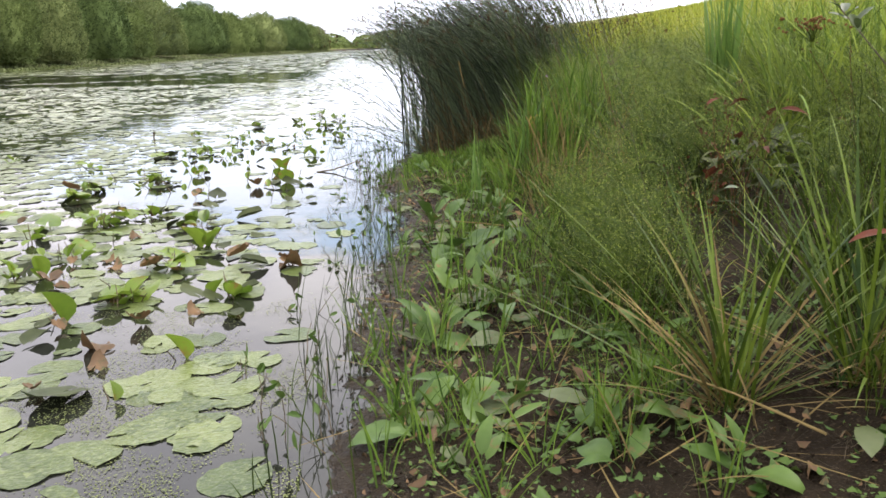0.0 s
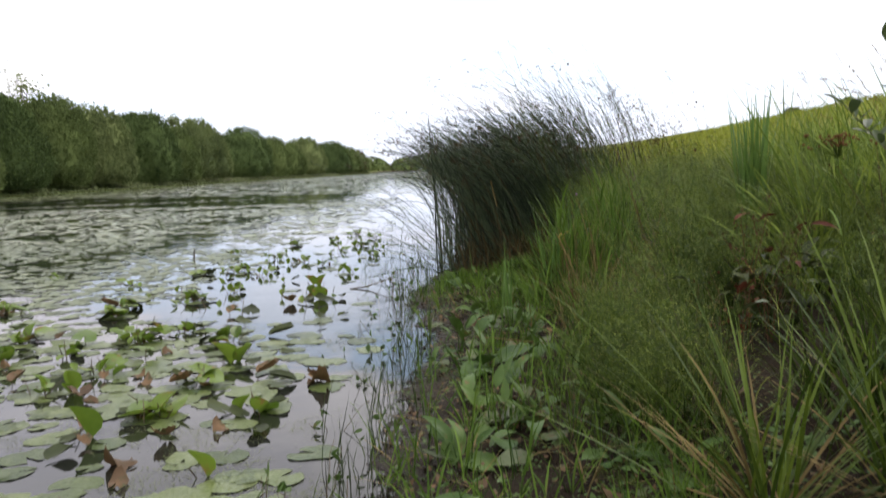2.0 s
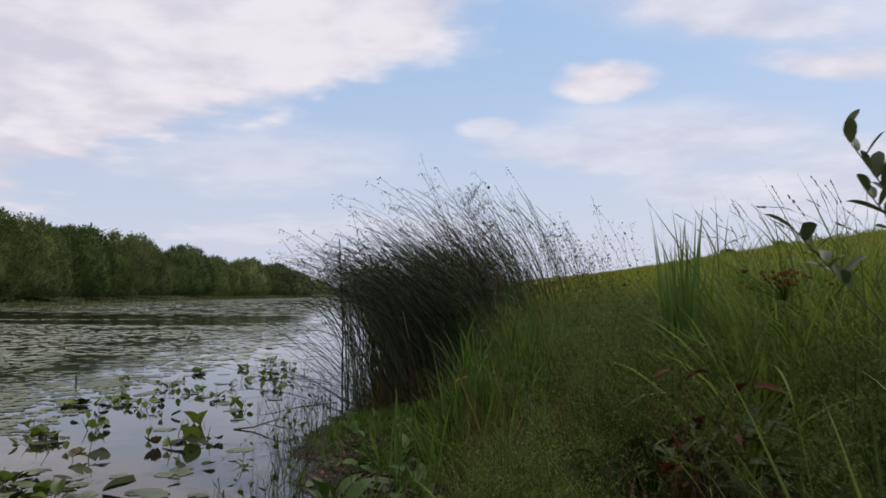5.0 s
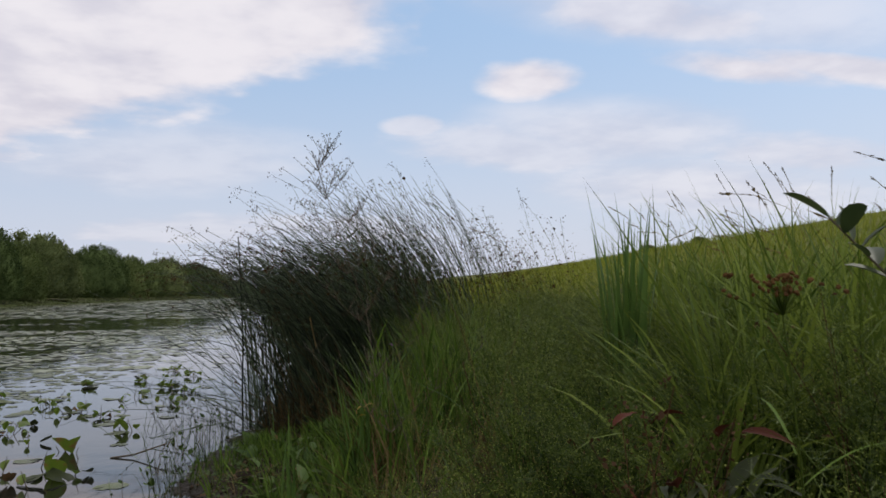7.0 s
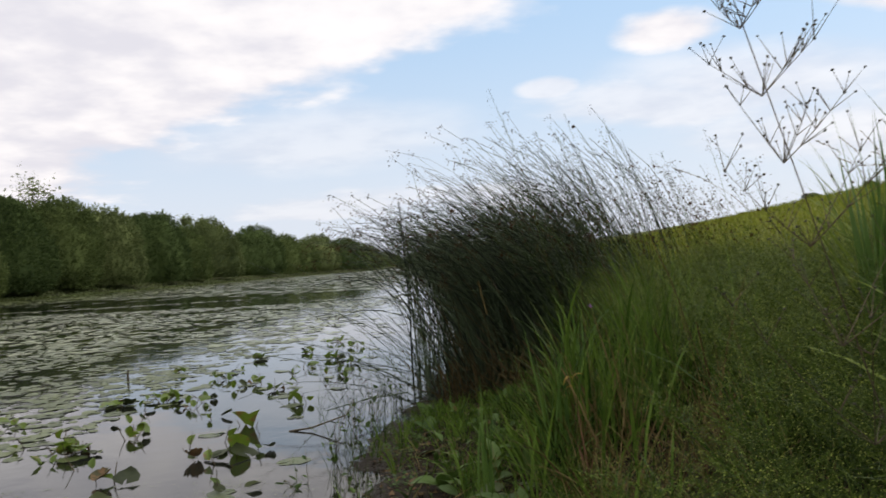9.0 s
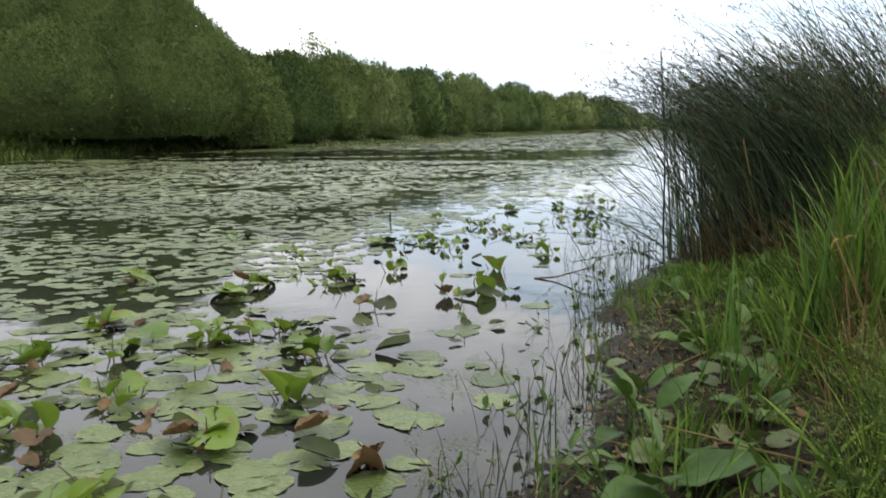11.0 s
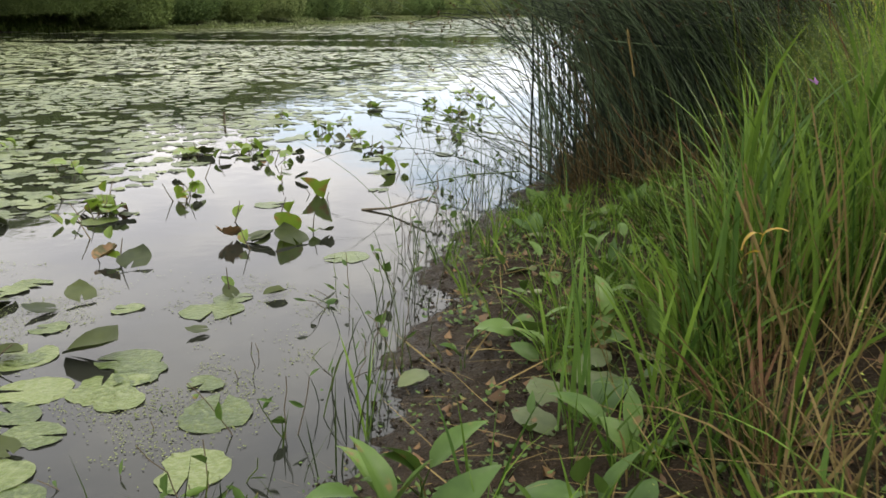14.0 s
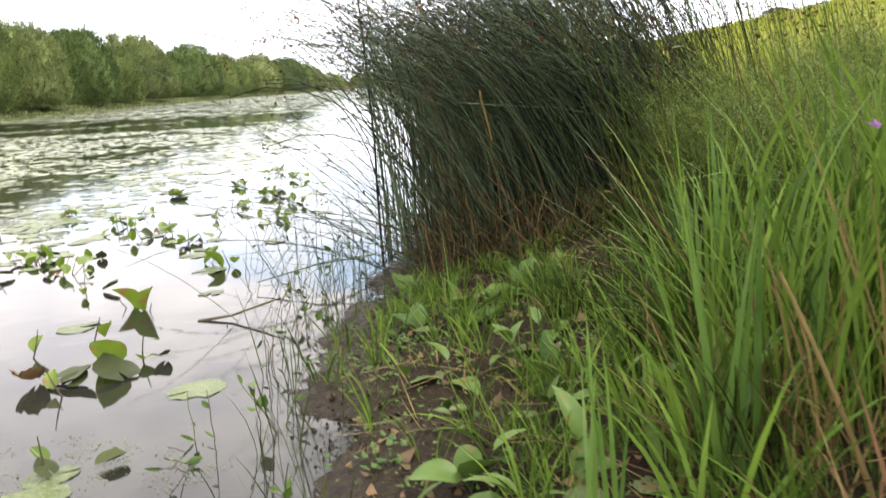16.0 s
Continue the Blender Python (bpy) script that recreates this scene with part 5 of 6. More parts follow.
iris(1.80, 3.62, 46, 1.2, 1, "upright clump of green sword leaves in the grass")
iris(0.43, 4.3, 9, 0.60, 2, "narrow clump of fresh green sword leaves on the mud")
iris(0.78, 4.55, 18, 0.78, 3, "bright green sword leaves in the bank grass")
iris(0.30, 6.35, 7, 0.5, 4, "small tuft of bright green leaves on the mud")
iris(1.0, 5.1, 12, 0.8, 5, "bright green sword leaves in the bank grass")
iris(0.05, 2.6, 6, 0.36, 6, "small tuft of bright green leaves at the water's edge")
iris(-0.12, 3.1, 6, 0.34, 7, "small tuft of bright green leaves at the water's edge")
iris(2.15, 3.2, 14, 0.8, 8, "upright clump of green sword leaves in the grass")


def broad_leaf_mesh(name, mat, length, width, bend, fold, wave, heart, seed, stalk=0.0, tip=1.0):
    p, f = leaf_points(length, width, bend, fold, wave, heart=heart, tip=tip, seed=seed)
    g = Geo()
    if stalk:
        s = spine(np.zeros((1, 3)), np.array([stalk]), np.array([1.57]), np.array([0.1]), np.array([0.35]), 3, 1.0)
        tubes(g, s, 0.004)
        q = 0.9
        p = np.stack([p[:, 0], p[:, 1] * math.cos(q) - p[:, 2] * math.sin(q), p[:, 1] * math.sin(q) + p[:, 2] * math.cos(q)], -1) + s[0, -1]
    g.add(p, f)
    return g.mesh(name, mat)


LANCE = [broad_leaf_mesh("leaf", DOCK, ln, w, b, 0.35, 0.01, 0.0, s, st) for s, (ln, w, b, st) in enumerate([(0.17, 0.055, 0.5, 0.10), (0.20, 0.07, 0.9, 0.12), (0.14, 0.05, 0.2, 0.14), (0.15, 0.075, 0.6, 0.08)])]
BROAD = [broad_leaf_mesh("leaf", DOCK, ln, w, b, 0.2, 0.02, 0.25, 20 + s, st) for s, (ln, w, b, st) in enumerate([(0.17, 0.12, 0.6, 0.05), (0.15, 0.11, 1.0, 0.07), (0.19, 0.125, 0.4, 0.04)])]
LYING = [broad_leaf_mesh("leaf", STRANDED, ln, w, b, 0.05, 0.03, 0.3, 40 + s) for s, (ln, w, b) in enumerate([(0.17, 0.12, 0.35), (0.15, 0.095, -0.3), (0.18, 0.11, 0.5)])]


def leafy_plant(x, y, lance, broad, lying, scale, seed, label):
    rng = np.random.default_rng(seed)
    ob = thing("broad_leaved_plant", label, "waterside plant", (x, y, float(ground_z(x, y))), group="broad-leaved plants on the mud")
    for _ in range(lance):
        part("leaf", LANCE[rng.integers(4)], ob, "upright lance-shaped leaf", pose(rng.uniform(-0.03, 0.03), rng.uniform(-0.03, 0.03), 0, rng.uniform(-28, 22), rng.uniform(-20, 20), rng.uniform(0, 360)) @ Matrix.Scale(scale * rng.uniform(0.7, 1.15), 4))
    for _ in range(broad):
        part("leaf", BROAD[rng.integers(3)], ob, "", pose(rng.uniform(-0.04, 0.04), rng.uniform(-0.04, 0.04), 0, rng.uniform(-50, 5), rng.uniform(-20, 20), rng.uniform(0, 360)) @ Matrix.Scale(scale * rng.uniform(0.8, 1.15), 4))
    for _ in range(lying):
        q, r = rng.uniform(0, 6.28), rng.uniform(0.05, 0.15)
        part("leaf", LYING[rng.integers(3)], ob, "grey-green leaf lying on the mud", pose(r * math.cos(q), r * math.sin(q), 0.03, rng.uniform(-8, 12), rng.uniform(-12, 12), rng.uniform(0, 360)) @ Matrix.Scale(scale * rng.uniform(0.75, 1.1), 4))


UPRIGHT, FLATTISH, LOW = "leafy plant with upright lance-shaped green leaves on mud", "broad grey-green leaves spread over the mud", "low broad-leaved green plant rooted in mud"
# leafy plants where the walk starts: place, upright, broad and lying leaves, size
FIRST_PLANTS = [(0.15, 0.4, 2, 2, 1, 1.0), (0.92, 0.55, 0, 2, 1, 0.75), (0.6, 0.58, 3, 2, 0, 0.8), (0.36, 0.74, 2, 1, 0, 0.8), (0.56, 0.84, 0, 2, 1, 0.9),
    (0.04, 0.84, 3, 0, 0, 0.9), (-0.13, 1.21, 3, 1, 1, 1.0), (0.42, 1.25, 0, 1, 2, 0.9), (0.03, 1.27, 1, 1, 2, 0.9), (0.48, 1.63, 3, 2, 0, 0.9),
    (0.16, 1.78, 0, 1, 1, 1.0), (-0.03, 1.82, 4, 2, 1, 1.0), (0.52, 1.97, 1, 2, 1, 0.9), (0.28, 2.01, 1, 1, 2, 1.0)]
# leafy plants half way along the mud: place, upright, broad and lying leaves, size
MIDDLE_PLANTS = [(0.1, 2.4, 3, 1, 1, 0.9), (0.35, 2.4, 2, 1, 2, 0.9), (0.24, 2.82, 3, 1, 2, 1.0), (0.6, 3.05, 3, 1, 0, 0.9), (0.45, 3.11, 2, 1, 0, 0.9),
    (0.2, 3.2, 1, 3, 0, 1.25), (0.0, 3.27, 1, 0, 1, 0.9), (0.25, 3.44, 1, 1, 2, 1.0), (0.44, 3.55, 0, 2, 1, 0.95), (0.09, 3.69, 6, 1, 0, 1.1),
    (0.02, 3.8, 2, 0, 1, 0.9), (0.46, 3.84, 2, 1, 1, 0.9), (0.12, 3.95, 4, 0, 0, 1.0), (0.57, 4.07, 2, 2, 0, 0.9)]
# leafy plants before the club-rush: place, upright, broad and lying leaves, size
FARTHER_PLANTS = [(0.3, 4.2, 2, 0, 0, 0.7), (0.36, 4.42, 0, 0, 2, 1.0), (0.57, 4.5, 0, 1, 2, 1.0), (0.59, 4.54, 1, 1, 2, 1.05), (0.35, 4.54, 0, 0, 1, 1.0),
    (0.06, 4.65, 2, 0, 1, 0.8), (0.227, 4.85, 0, 4, 0, 0.85), (0.7, 5.0, 3, 1, 0, 0.9), (0.12, 5.5, 1, 0, 1, 0.7), (0.5, 5.6, 3, 1, 1, 0.8),
    (0.38, 6.12, 4, 1, 0, 0.8), (0.17, 6.14, 2, 1, 1, 0.75), (0.65, 6.4, 3, 2, 0, 0.9), (0.2, 6.8, 2, 2, 1, 0.7)]
for k, (x, y, a, b, c, s) in enumerate(FIRST_PLANTS + MIDDLE_PLANTS + FARTHER_PLANTS):
    leafy_plant(x, y, a, b, c, s * 0.9, 700 + k, UPRIGHT if a >= 3 else FLATTISH if c else LOW)

rng = np.random.default_rng(58)
for k in range(34):
    y = rng.uniform(0.5, 6.8)
    x = float(shore(y)) + rng.uniform(0.12 if y < 4 else 0.4, 1.0)
    a, b_count, low_count = (int(v) for v in rng.integers((0, 0, 0), (4, 3, 2)))
    leafy_plant(x, y, a + 1, b_count, low_count, rng.uniform(0.45, 0.8), 800 + k, UPRIGHT if a >= 2 else FLATTISH if low_count else LOW)

# small-leaved growth in patches on the mud between them
rng = np.random.default_rng(61)
centre = np.concatenate([scatter(rng, 300, 0.15, 1.35, 0.3, 7.2), scatter(rng, 110, 0.03, 0.5, 2.6, 6.6), scatter(rng, 190, 0.1, 1.45, 0.2, 2.0)])
leaf_geo, stem_geo = Geo(), Geo()
for cx, cy, cz in centre:
    n = int(rng.integers(7, 24))
    wide, tall = rng.uniform(0.03, 0.10), rng.uniform(0.015, 0.07)
    at = np.array((cx, cy, cz)) + np.stack([rng.normal(0, wide, n), rng.normal(0, wide, n), rng.uniform(0.012, 1.0, n) * tall], -1)
    az, tilt = rng.uniform(0, 6.28, n), rng.uniform(0.9, 1.7, n)
    ln = (rng.uniform(0.005, 0.017, n) * rng.uniform(0.5, 1.9) * (2.0 if cy < 1.6 and rng.uniform() < 0.5 else 1.0))[:, None]
    al = np.stack([np.cos(az) * np.sin(tilt), np.sin(az) * np.sin(tilt), np.cos(tilt)], -1) * ln
    leaflets(leaf_geo, at, al, np.stack([-np.sin(az), np.cos(az), 0 * az], -1) * ln * rng.uniform(0.25, 0.5))
    foot = np.array((cx, cy, cz)) + np.stack([rng.normal(0, wide * 0.4, n), rng.normal(0, wide * 0.4, n), np.full(n, -0.005)], -1)
    side = np.stack([-np.sin(az), np.cos(az), 0 * az], -1) * 0.0008
    stem_geo.add(np.stack([foot - side, foot + side, at], 1), np.arange(3 * n).reshape(-1, 3))
thing("creeping_plants", "small green leaves creeping over the mud in patches", "plants", kind="stuff", data=leaf_geo.mesh("creeping_plants", DOCK))
thing("creeping_stems", "fine reddish stems of creeping plants on mud", "plants", kind="stuff", data=stem_geo.mesh("creeping_stems", TWIG))
n = 420
root = scatter(rng, n, 0.05, 1.3, 0.2, 7.3) + (0, 0, 0.025)
n = len(root)
g = Geo()
ribbons(g, root, rng.uniform(0.08, 0.4, n), rng.uniform(0, 6.28, n), rng.uniform(1.3, 1.58, n), rng.uniform(-0.3, 0.25, n), rng.uniform(0.002, 0.007, n), 4, rng=rng)
n = 1100
root = scatter(rng, n, 0.08, 1.4, 0.15, 6.8) + (0, 0, 0.02)
n = len(root)
lit = Geo()
az, ln = rng.uniform(0, 6.28, n), rng.uniform(0.008, 0.036, n)[:, None]
al = np.stack([np.cos(az), np.sin(az), rng.uniform(-0.1, 0.5, n)], -1) * ln
leaflets(lit, root, al, np.stack([-np.sin(az), np.cos(az), rng.uniform(-0.6, 0.6, n)], -1) * ln * rng.uniform(0.2, 0.5, (n, 1)), fold=0.8)
n = 70
root = scatter(rng, n, 0.15, 1.4, 0.2, 6.5) + (0, 0, 0.025)
n = len(root)
az, ln = rng.uniform(0, 6.28, n), rng.uniform(0.035, 0.07, n)[:, None]
al = np.stack([np.cos(az), np.sin(az), rng.uniform(0.0, 0.6, n)], -1) * ln
leaflets(lit, root, al, np.stack([-np.sin(az), np.cos(az), rng.uniform(-0.6, 0.6, n)], -1) * ln * rng.uniform(0.25, 0.45, (n, 1)), fold=1.0)
thing("leaf_litter", "small curled brown dead leaves on the mud", "litter", kind="stuff", data=lit.mesh("leaf_litter", DEADLEAF))
thing("dead_stalks", "dead brown stalks and leaf litter lying on the mud", "litter", kind="stuff", data=g.mesh("dead_stalks", STRAW))


def sprig(x, y, seed, high, stems, label="thin stems with small leaves standing in the shallows"):
    """Kinked stems with a few small leaves, rooted under water."""
    rng = np.random.default_rng(seed)
    ob = thing("water_sprig", label, "water plant", (x, y, min(0.0, float(ground_z(x, y)))), group="sprigs in the shallows")
    for _ in range(stems):
        g, lf = Geo(), Geo()
        c = spine(rng.normal(0, 0.03, (1, 3)) * (1, 1, 0), np.array([rng.uniform(0.6, 1.1) * high]), np.array([rng.uniform(0, 6.28)]), np.array([rng.uniform(0.1, 0.8)]), np.array([rng.uniform(-0.5, 0.6)]), 5, 1.0)
        c = c + np.cumsum(rng.normal(0, 0.007, c.shape) * (1, 1, 0.3), 1)
        tubes(g, c, 0.0022, taper=0.7)
        st = part("stem", g.mesh("stem", TWIG if rng.uniform() < 0.7 else SEDGE), ob)
        n = 2
        at = c[0, rng.integers(2, 6, n)]
        al = rng.normal(size=(n, 3)) + (0, 0, 0.5)
        al = al / np.linalg.norm(al, axis=1, keepdims=True) * rng.uniform(0.016, 0.034, (n, 1))
        leaflets(lf, at, al * 1.8, np.cross(al, rng.normal(size=(n, 3))) / np.linalg.norm(al, axis=1, keepdims=True) * 0.007)
        part("leaves", lf.mesh("leaves", DOCK), st)


for k, (x, y) in enumerate([(-0.62, 3.98), (-0.41, 3.93), (-0.29, 4.21), (-0.26, 4.52), (-0.28, 3.72), (-0.27, 3.07), (-0.17, 4.7), (-0.83, 3.32), (-0.59, 2.41), (-0.7, 1.64), (-0.55, 1.24), (-0.69, 4.3), (-0.56, 4.65), (-0.46, 5.29),
                            (-0.28, 6.77), (-0.45, 3.25), (-0.52, 1.66), (-0.4, 1.15), (-0.36, 2.08), (-0.3, 5.4), (-0.4, 6.0), (-0.35, 6.4), (-0.2, 7.1), (-0.45, 7.3), (-0.1, 7.6), (-0.5, 8.0), (-0.25, 8.3), (-0.6, 8.9)]):
    sprig(x, y, 900 + k, 0.30 if y > 5 else 0.24, 5 if y > 5 else 4)
rng = np.random.default_rng(71)
n = 210
y = rng.uniform(0.6, 7.4, n)
x = shore(y) + rng.normal(-0.03, 0.10, n)
g = Geo()
ribbons(g, np.stack([x, y, np.full(n, -0.03)], -1), rng.uniform(0.1, 0.42, n), rng.uniform(0, 6.28, n), rng.uniform(0, 0.4, n), rng.uniform(-0.1, 0.8, n), 0.0042, 4, rng=rng)
thing("shore_grass", "thin grass and sedge along the water's edge", "grass", kind="stuff", data=g.mesh("shore_grass", BLADE))
n = 64
x, y = rng.uniform(-0.8, 0.05, n), rng.uniform(6.6, 10, n)
g = Geo()
tubes(g, spine(np.stack([x, y, np.full(n, -0.03)], -1), rng.uniform(0.15, 0.75, n), rng.uniform(0, 6.28, n), rng.uniform(0, 0.9, n), rng.uniform(-0.3, 1.0, n), 4, 1.3), 0.0026)
thing("broken_rush_stems", "thin broken dark stems standing in the water", "reeds", kind="stuff", data=g.mesh("broken_rush_stems", REED))

# clods and crumbs of wet mud
rng = np.random.default_rng(93)
g = Geo()
for size, count in ((0.003, 4200), (0.005, 2600), (0.008, 700), (0.013, 160)):
    at = scatter(rng, count, -0.02, 1.15, 0.2, 7.0)
    seeds(g, at + (0, 0, 0.010 + 0.3 * size), size, rng=rng)
thing("mud_clods", "crumbs and small clods of wet brown mud", "mud", kind="stuff", data=g.mesh("mud_clods", GROUND))

# long pale stalks lying by the tussocks
rng = np.random.default_rng(92)
for x, y, az, ln in ((0.52, 0.62, 0.9, 0.42), (0.42, 0.9, 1.3, 0.36), (0.80, 0.62, 2.3, 0.45), (0.56, 0.72, -0.4, 0.3), (0.30, 1.3, 0.4, 0.34), (0.62, 3.3, 2.9, 0.5), (0.55, 3.9, 0.3, 0.4)):
    g = Geo()
    c = spine(np.zeros((1, 3)), np.array([ln]), np.array([az]), np.array([1.38]), np.array([0.16]), 6, 1.0)
    c = c + np.cumsum(rng.normal(0, 0.005, c.shape) * (1, 1, 0.4), 1)
    tubes(g, c, 0.0042, taper=0.6, sides=5)
    thing("fallen_stalk", "pale brown dead stalk fallen across the mud", "stalk", (x, y, float(ground_z(x, y)) + 0.015), group="fallen stalks", data=g.mesh("fallen_stalk", STRAW))

# a stick floating by the bank, a stub in open water
g = Geo()
c = np.array([[(-0.82, 6.73, 0.0), (-0.66, 6.71, 0.02), (-0.42, 6.66, 0.10)]])
tubes(g, c, 0.008, taper=0.6, sides=6)
thing("stick", "dark bare stick poking out of the water", "stick", data=g.mesh("stick", TWIG))
g = Geo()
tubes(g, np.array([[(-0.42, 6.64, 0.08), (-0.38, 6.75, 0.14), (-0.41, 6.87, 0.2)]]), 0.005, sides=5)
thing("stick", "thin dead stem leaning at the water's edge", "stick", data=g.mesh("stick", TWIG))
g = Geo()
tubes(g, np.array([[(-3.22, 10.13, -0.1), (-3.22, 10.13, 0.06), (-3.215, 10.13, 0.13)]]), 0.014, taper=0.8, sides=6)
thing("stub", "short dark dead stem upright in open water", "stick", data=g.mesh("stub", TWIG))


def flat_rush(x, y, h):
    """A leafy stem topped by a loose umbel of brown spikelets."""
    rng = np.random.default_rng(88)
    ob = thing("umbel_rush", "leafy sedge topped by rusty brown spikelets", "sedge", (x, y, float(ground_z(x, y))))
    g = Geo()
    c = spine(np.zeros((1, 3)), np.array([h]), np.array([2.8]), np.array([0.03]), np.array([0.08]), 6, 1.5)
    tubes(g, c, 0.004, sides=4)
    part("stem", g.mesh("stem", SEDGE), ob)
    top = c[0, -1]
    n = 64
    flat = rng.uniform(0.15, 1.25, n)
    q = spine(np.repeat(top[None], n, 0), rng.uniform(0.050, 0.092, n) / np.cos(np.minimum(flat, 0.95)), np.round(rng.uniform(0, 13, n)) * 0.483 + rng.normal(0, 0.10, n), flat, rng.uniform(-0.2, 0.15, n), 4, 1.0)
    for k in range(n):
        rays = Geo()
        tubes(rays, q[k:k + 1], 0.0011)
        part("ray", rays.mesh("ray", SEDGE), ob)
    head = bmesh.new()
    bmesh.ops.create_icosphere(head, subdivisions=2, radius=0.0060)
    for vert in head.verts:
        vert.co = vert.co * (1 + 0.55 * noise.noise(vert.co * 330)) * (1 + 0.25 * noise.noise(vert.co * 900))
        vert.co.z *= 1.5
    lump = bpy.data.meshes.new("spikelet")
    head.to_mesh(lump)
    head.free()
    lump.materials.append(UMBEL)
    for at in q[:, -1]:
        part("spikelet", lump, ob, "rusty brown spikelet", pose(*at, rng.uniform(0, 180), rng.uniform(0, 180), 0) @ Matrix.Scale(rng.uniform(0.55, 0.95), 4))
    for k in range(5):
        m = Matrix.Translation(top * (0.45 + 0.11 * k)) @ pose(0, 0, 0, 0, 30, 75 * k) @ Matrix.Scale(0.5, 4)
        part("leaf", BRIGHT_BLADE, ob, "long bright leaf", m)


BRIGHT_BLADE = blade_mesh("leaf", BRIGHT, 0.7, 0.4, 1.0, 0.016)
flat_rush(1.54, 2.10, 0.70)

# rusty dead growth in the grass
for x, y, n, h, mat, name, label in ((1.30, 2.28, 1100, 0.62, UMBEL, "dock_seed_head", "rusty brown seeding dock in the grass"), (1.16, 2.25, 60, 0.36, RED, "dead_dock", "reddish dead dock in the grass"),
                                    (2.0, 2.4, 500, 0.7, UMBEL, "dock_seed_head", "rusty brown seeding dock in the grass")):
    rng = np.random.default_rng(int(x * 100))
    ob = thing(name, label, "plant", (x, y, float(ground_z(x, y))))
    c = spine(rng.normal(0, 0.07, (9, 3)) * (1, 1, 0), rng.uniform(0.7, 1.0, 9) * h, rng.uniform(0, 6.28, 9), rng.uniform(0.05, 0.4, 9), rng.uniform(0, 0.4, 9), 6, 1.0)
    for k in range(9):
        g = Geo()
        tubes(g, c[k:k + 1], 0.0028)
        part("stem", g.mesh("stem", RUST), ob)
    g = Geo()
    at = c[rng.integers(0, 9, n), rng.integers(2, 7, n)] + rng.normal(0, 0.024, (n, 3))
    al = rng.normal(size=(n, 3)) * (0.0030 if mat is UMBEL else 0.008)
    diamonds(g, at, al, np.cross(al, rng.normal(size=(n, 3))) * 0.4)
    tagged(part("seed_growth", g.mesh("seed_growth", SPIKE if mat is UMBEL else mat), ob, "rusty brown seeds and leaf scraps"), kind="stuff")
# dark leaves added to fill the hollow with deep shade; the red ones are dock
rng = np.random.default_rng(64)
for x, y, count, red in ((1.20, 2.28, 30, 6), (1.38, 2.28, 34, 2), (1.52, 2.18, 30, 0)):
    ob = thing("shade_dock", "dying dock with red withered leaves, dark leaves added as shade" if red else "dark leaves added to stand for deep shade in the grass", "plant", (x, y, float(ground_z(x, y))), group="docks in the bank grass")
    for k in range(count):
        p, f = leaf_points(rng.uniform(0.07, 0.15), rng.uniform(0.02, 0.04), rng.uniform(0.3, 1.3), 0.4, 0.04, seed=k)
        m = pose(rng.normal(0, 0.08), rng.normal(0, 0.08), rng.uniform(0.0, 0.34), rng.uniform(5, 75), rng.uniform(-30, 30), rng.uniform(0, 360))
        withered = k < red
        part("leaf", Geo().add(p, f).mesh("leaf", RED if withered else DARKLEAF), ob, "red withered leaf" if withered else "", Matrix.Translation((0, -0.10 * withered, 0.22 * withered)) @ m)
for x, y, z, leaves in ((0.72, 3.82, 0.70, ((35, 0, 130), (95, 20, 250), (10, 30, 100))), (1.0, 6.2, 0.55, ((40, 0, 60),))):
    gz = float(ground_z(x, y))
    ob = thing("yellow_leaf_stem", "yellowed curled grass leaves hanging in the green", "grass", (x, y, gz))
    g = Geo()
    tubes(g, spine(np.zeros((1, 3)), np.array([z - gz]), np.array([0.5]), np.array([0.02]), np.array([0.1]), 4, 1.0), 0.003)
    part("stem", g.mesh("stem", BLADE), ob)
    for k, turn in enumerate(leaves):
        p, f = leaf_points(0.065, 0.008, 2.0, 0.5, 0.1, seed=k)
        part("leaf", Geo().add(p, f).mesh("leaf", YELLOW), ob, "yellow leaf", pose(0.01, 0, z - gz - 0.015 * k, *turn))
# red-brown seeding stems that lean through the tall grass
rng = np.random.default_rng(66)
for k in range(13):
    y = rng.uniform(3.6, 6.4)
    x = float(shore(y)) + rng.uniform(1.0, 1.9)
    g = Geo()
    c = spine(np.zeros((1, 3)), np.array([rng.uniform(0.5, 0.95)]), np.array([rng.uniform(2.2, 4.2)]), np.array([rng.uniform(0.15, 0.75)]), np.array([rng.uniform(0, 0.4)]), 9, 1.0)
    c = c + np.cumsum(rng.normal(0, 0.004, c.shape), 1)
    tubes(g, c, rng.uniform(0.0022, 0.0036), taper=0.5, sides=5)
    thing("dead_dock", "leaning red-brown dead dock in the tall grass", "plant", (x, y, float(ground_z(x, y))), group="dead docks in the grass", data=g.mesh("dead_dock", RUST))
for x, y, z, rz, mat, label in ((0.877, 1.5, 0.64, 200, STRANDED, "pale green broad leaf held above the grass"), (0.93, 0.82, 0.64, 230, RED, "half red withered leaf held above the sedge")):
    gz = float(ground_z(x, y))
    ob = thing("single_leaf_stem", label, "plant", (x, y, gz))
    g = Geo()
    tubes(g, spine(np.zeros((1, 3)), np.array([z - gz]), np.array([0.5]), np.array([0.02]), np.array([0.1]), 4, 1.0), 0.003)
    part("stem", g.mesh("stem", SEDGE), ob)
    p, f = leaf_points(0.12, 0.05, 0.5, 0.3)
    part("leaf", Geo().add(p, f).mesh("leaf", mat), ob, "", pose(0, 0, z - gz, 35, 10, rz))


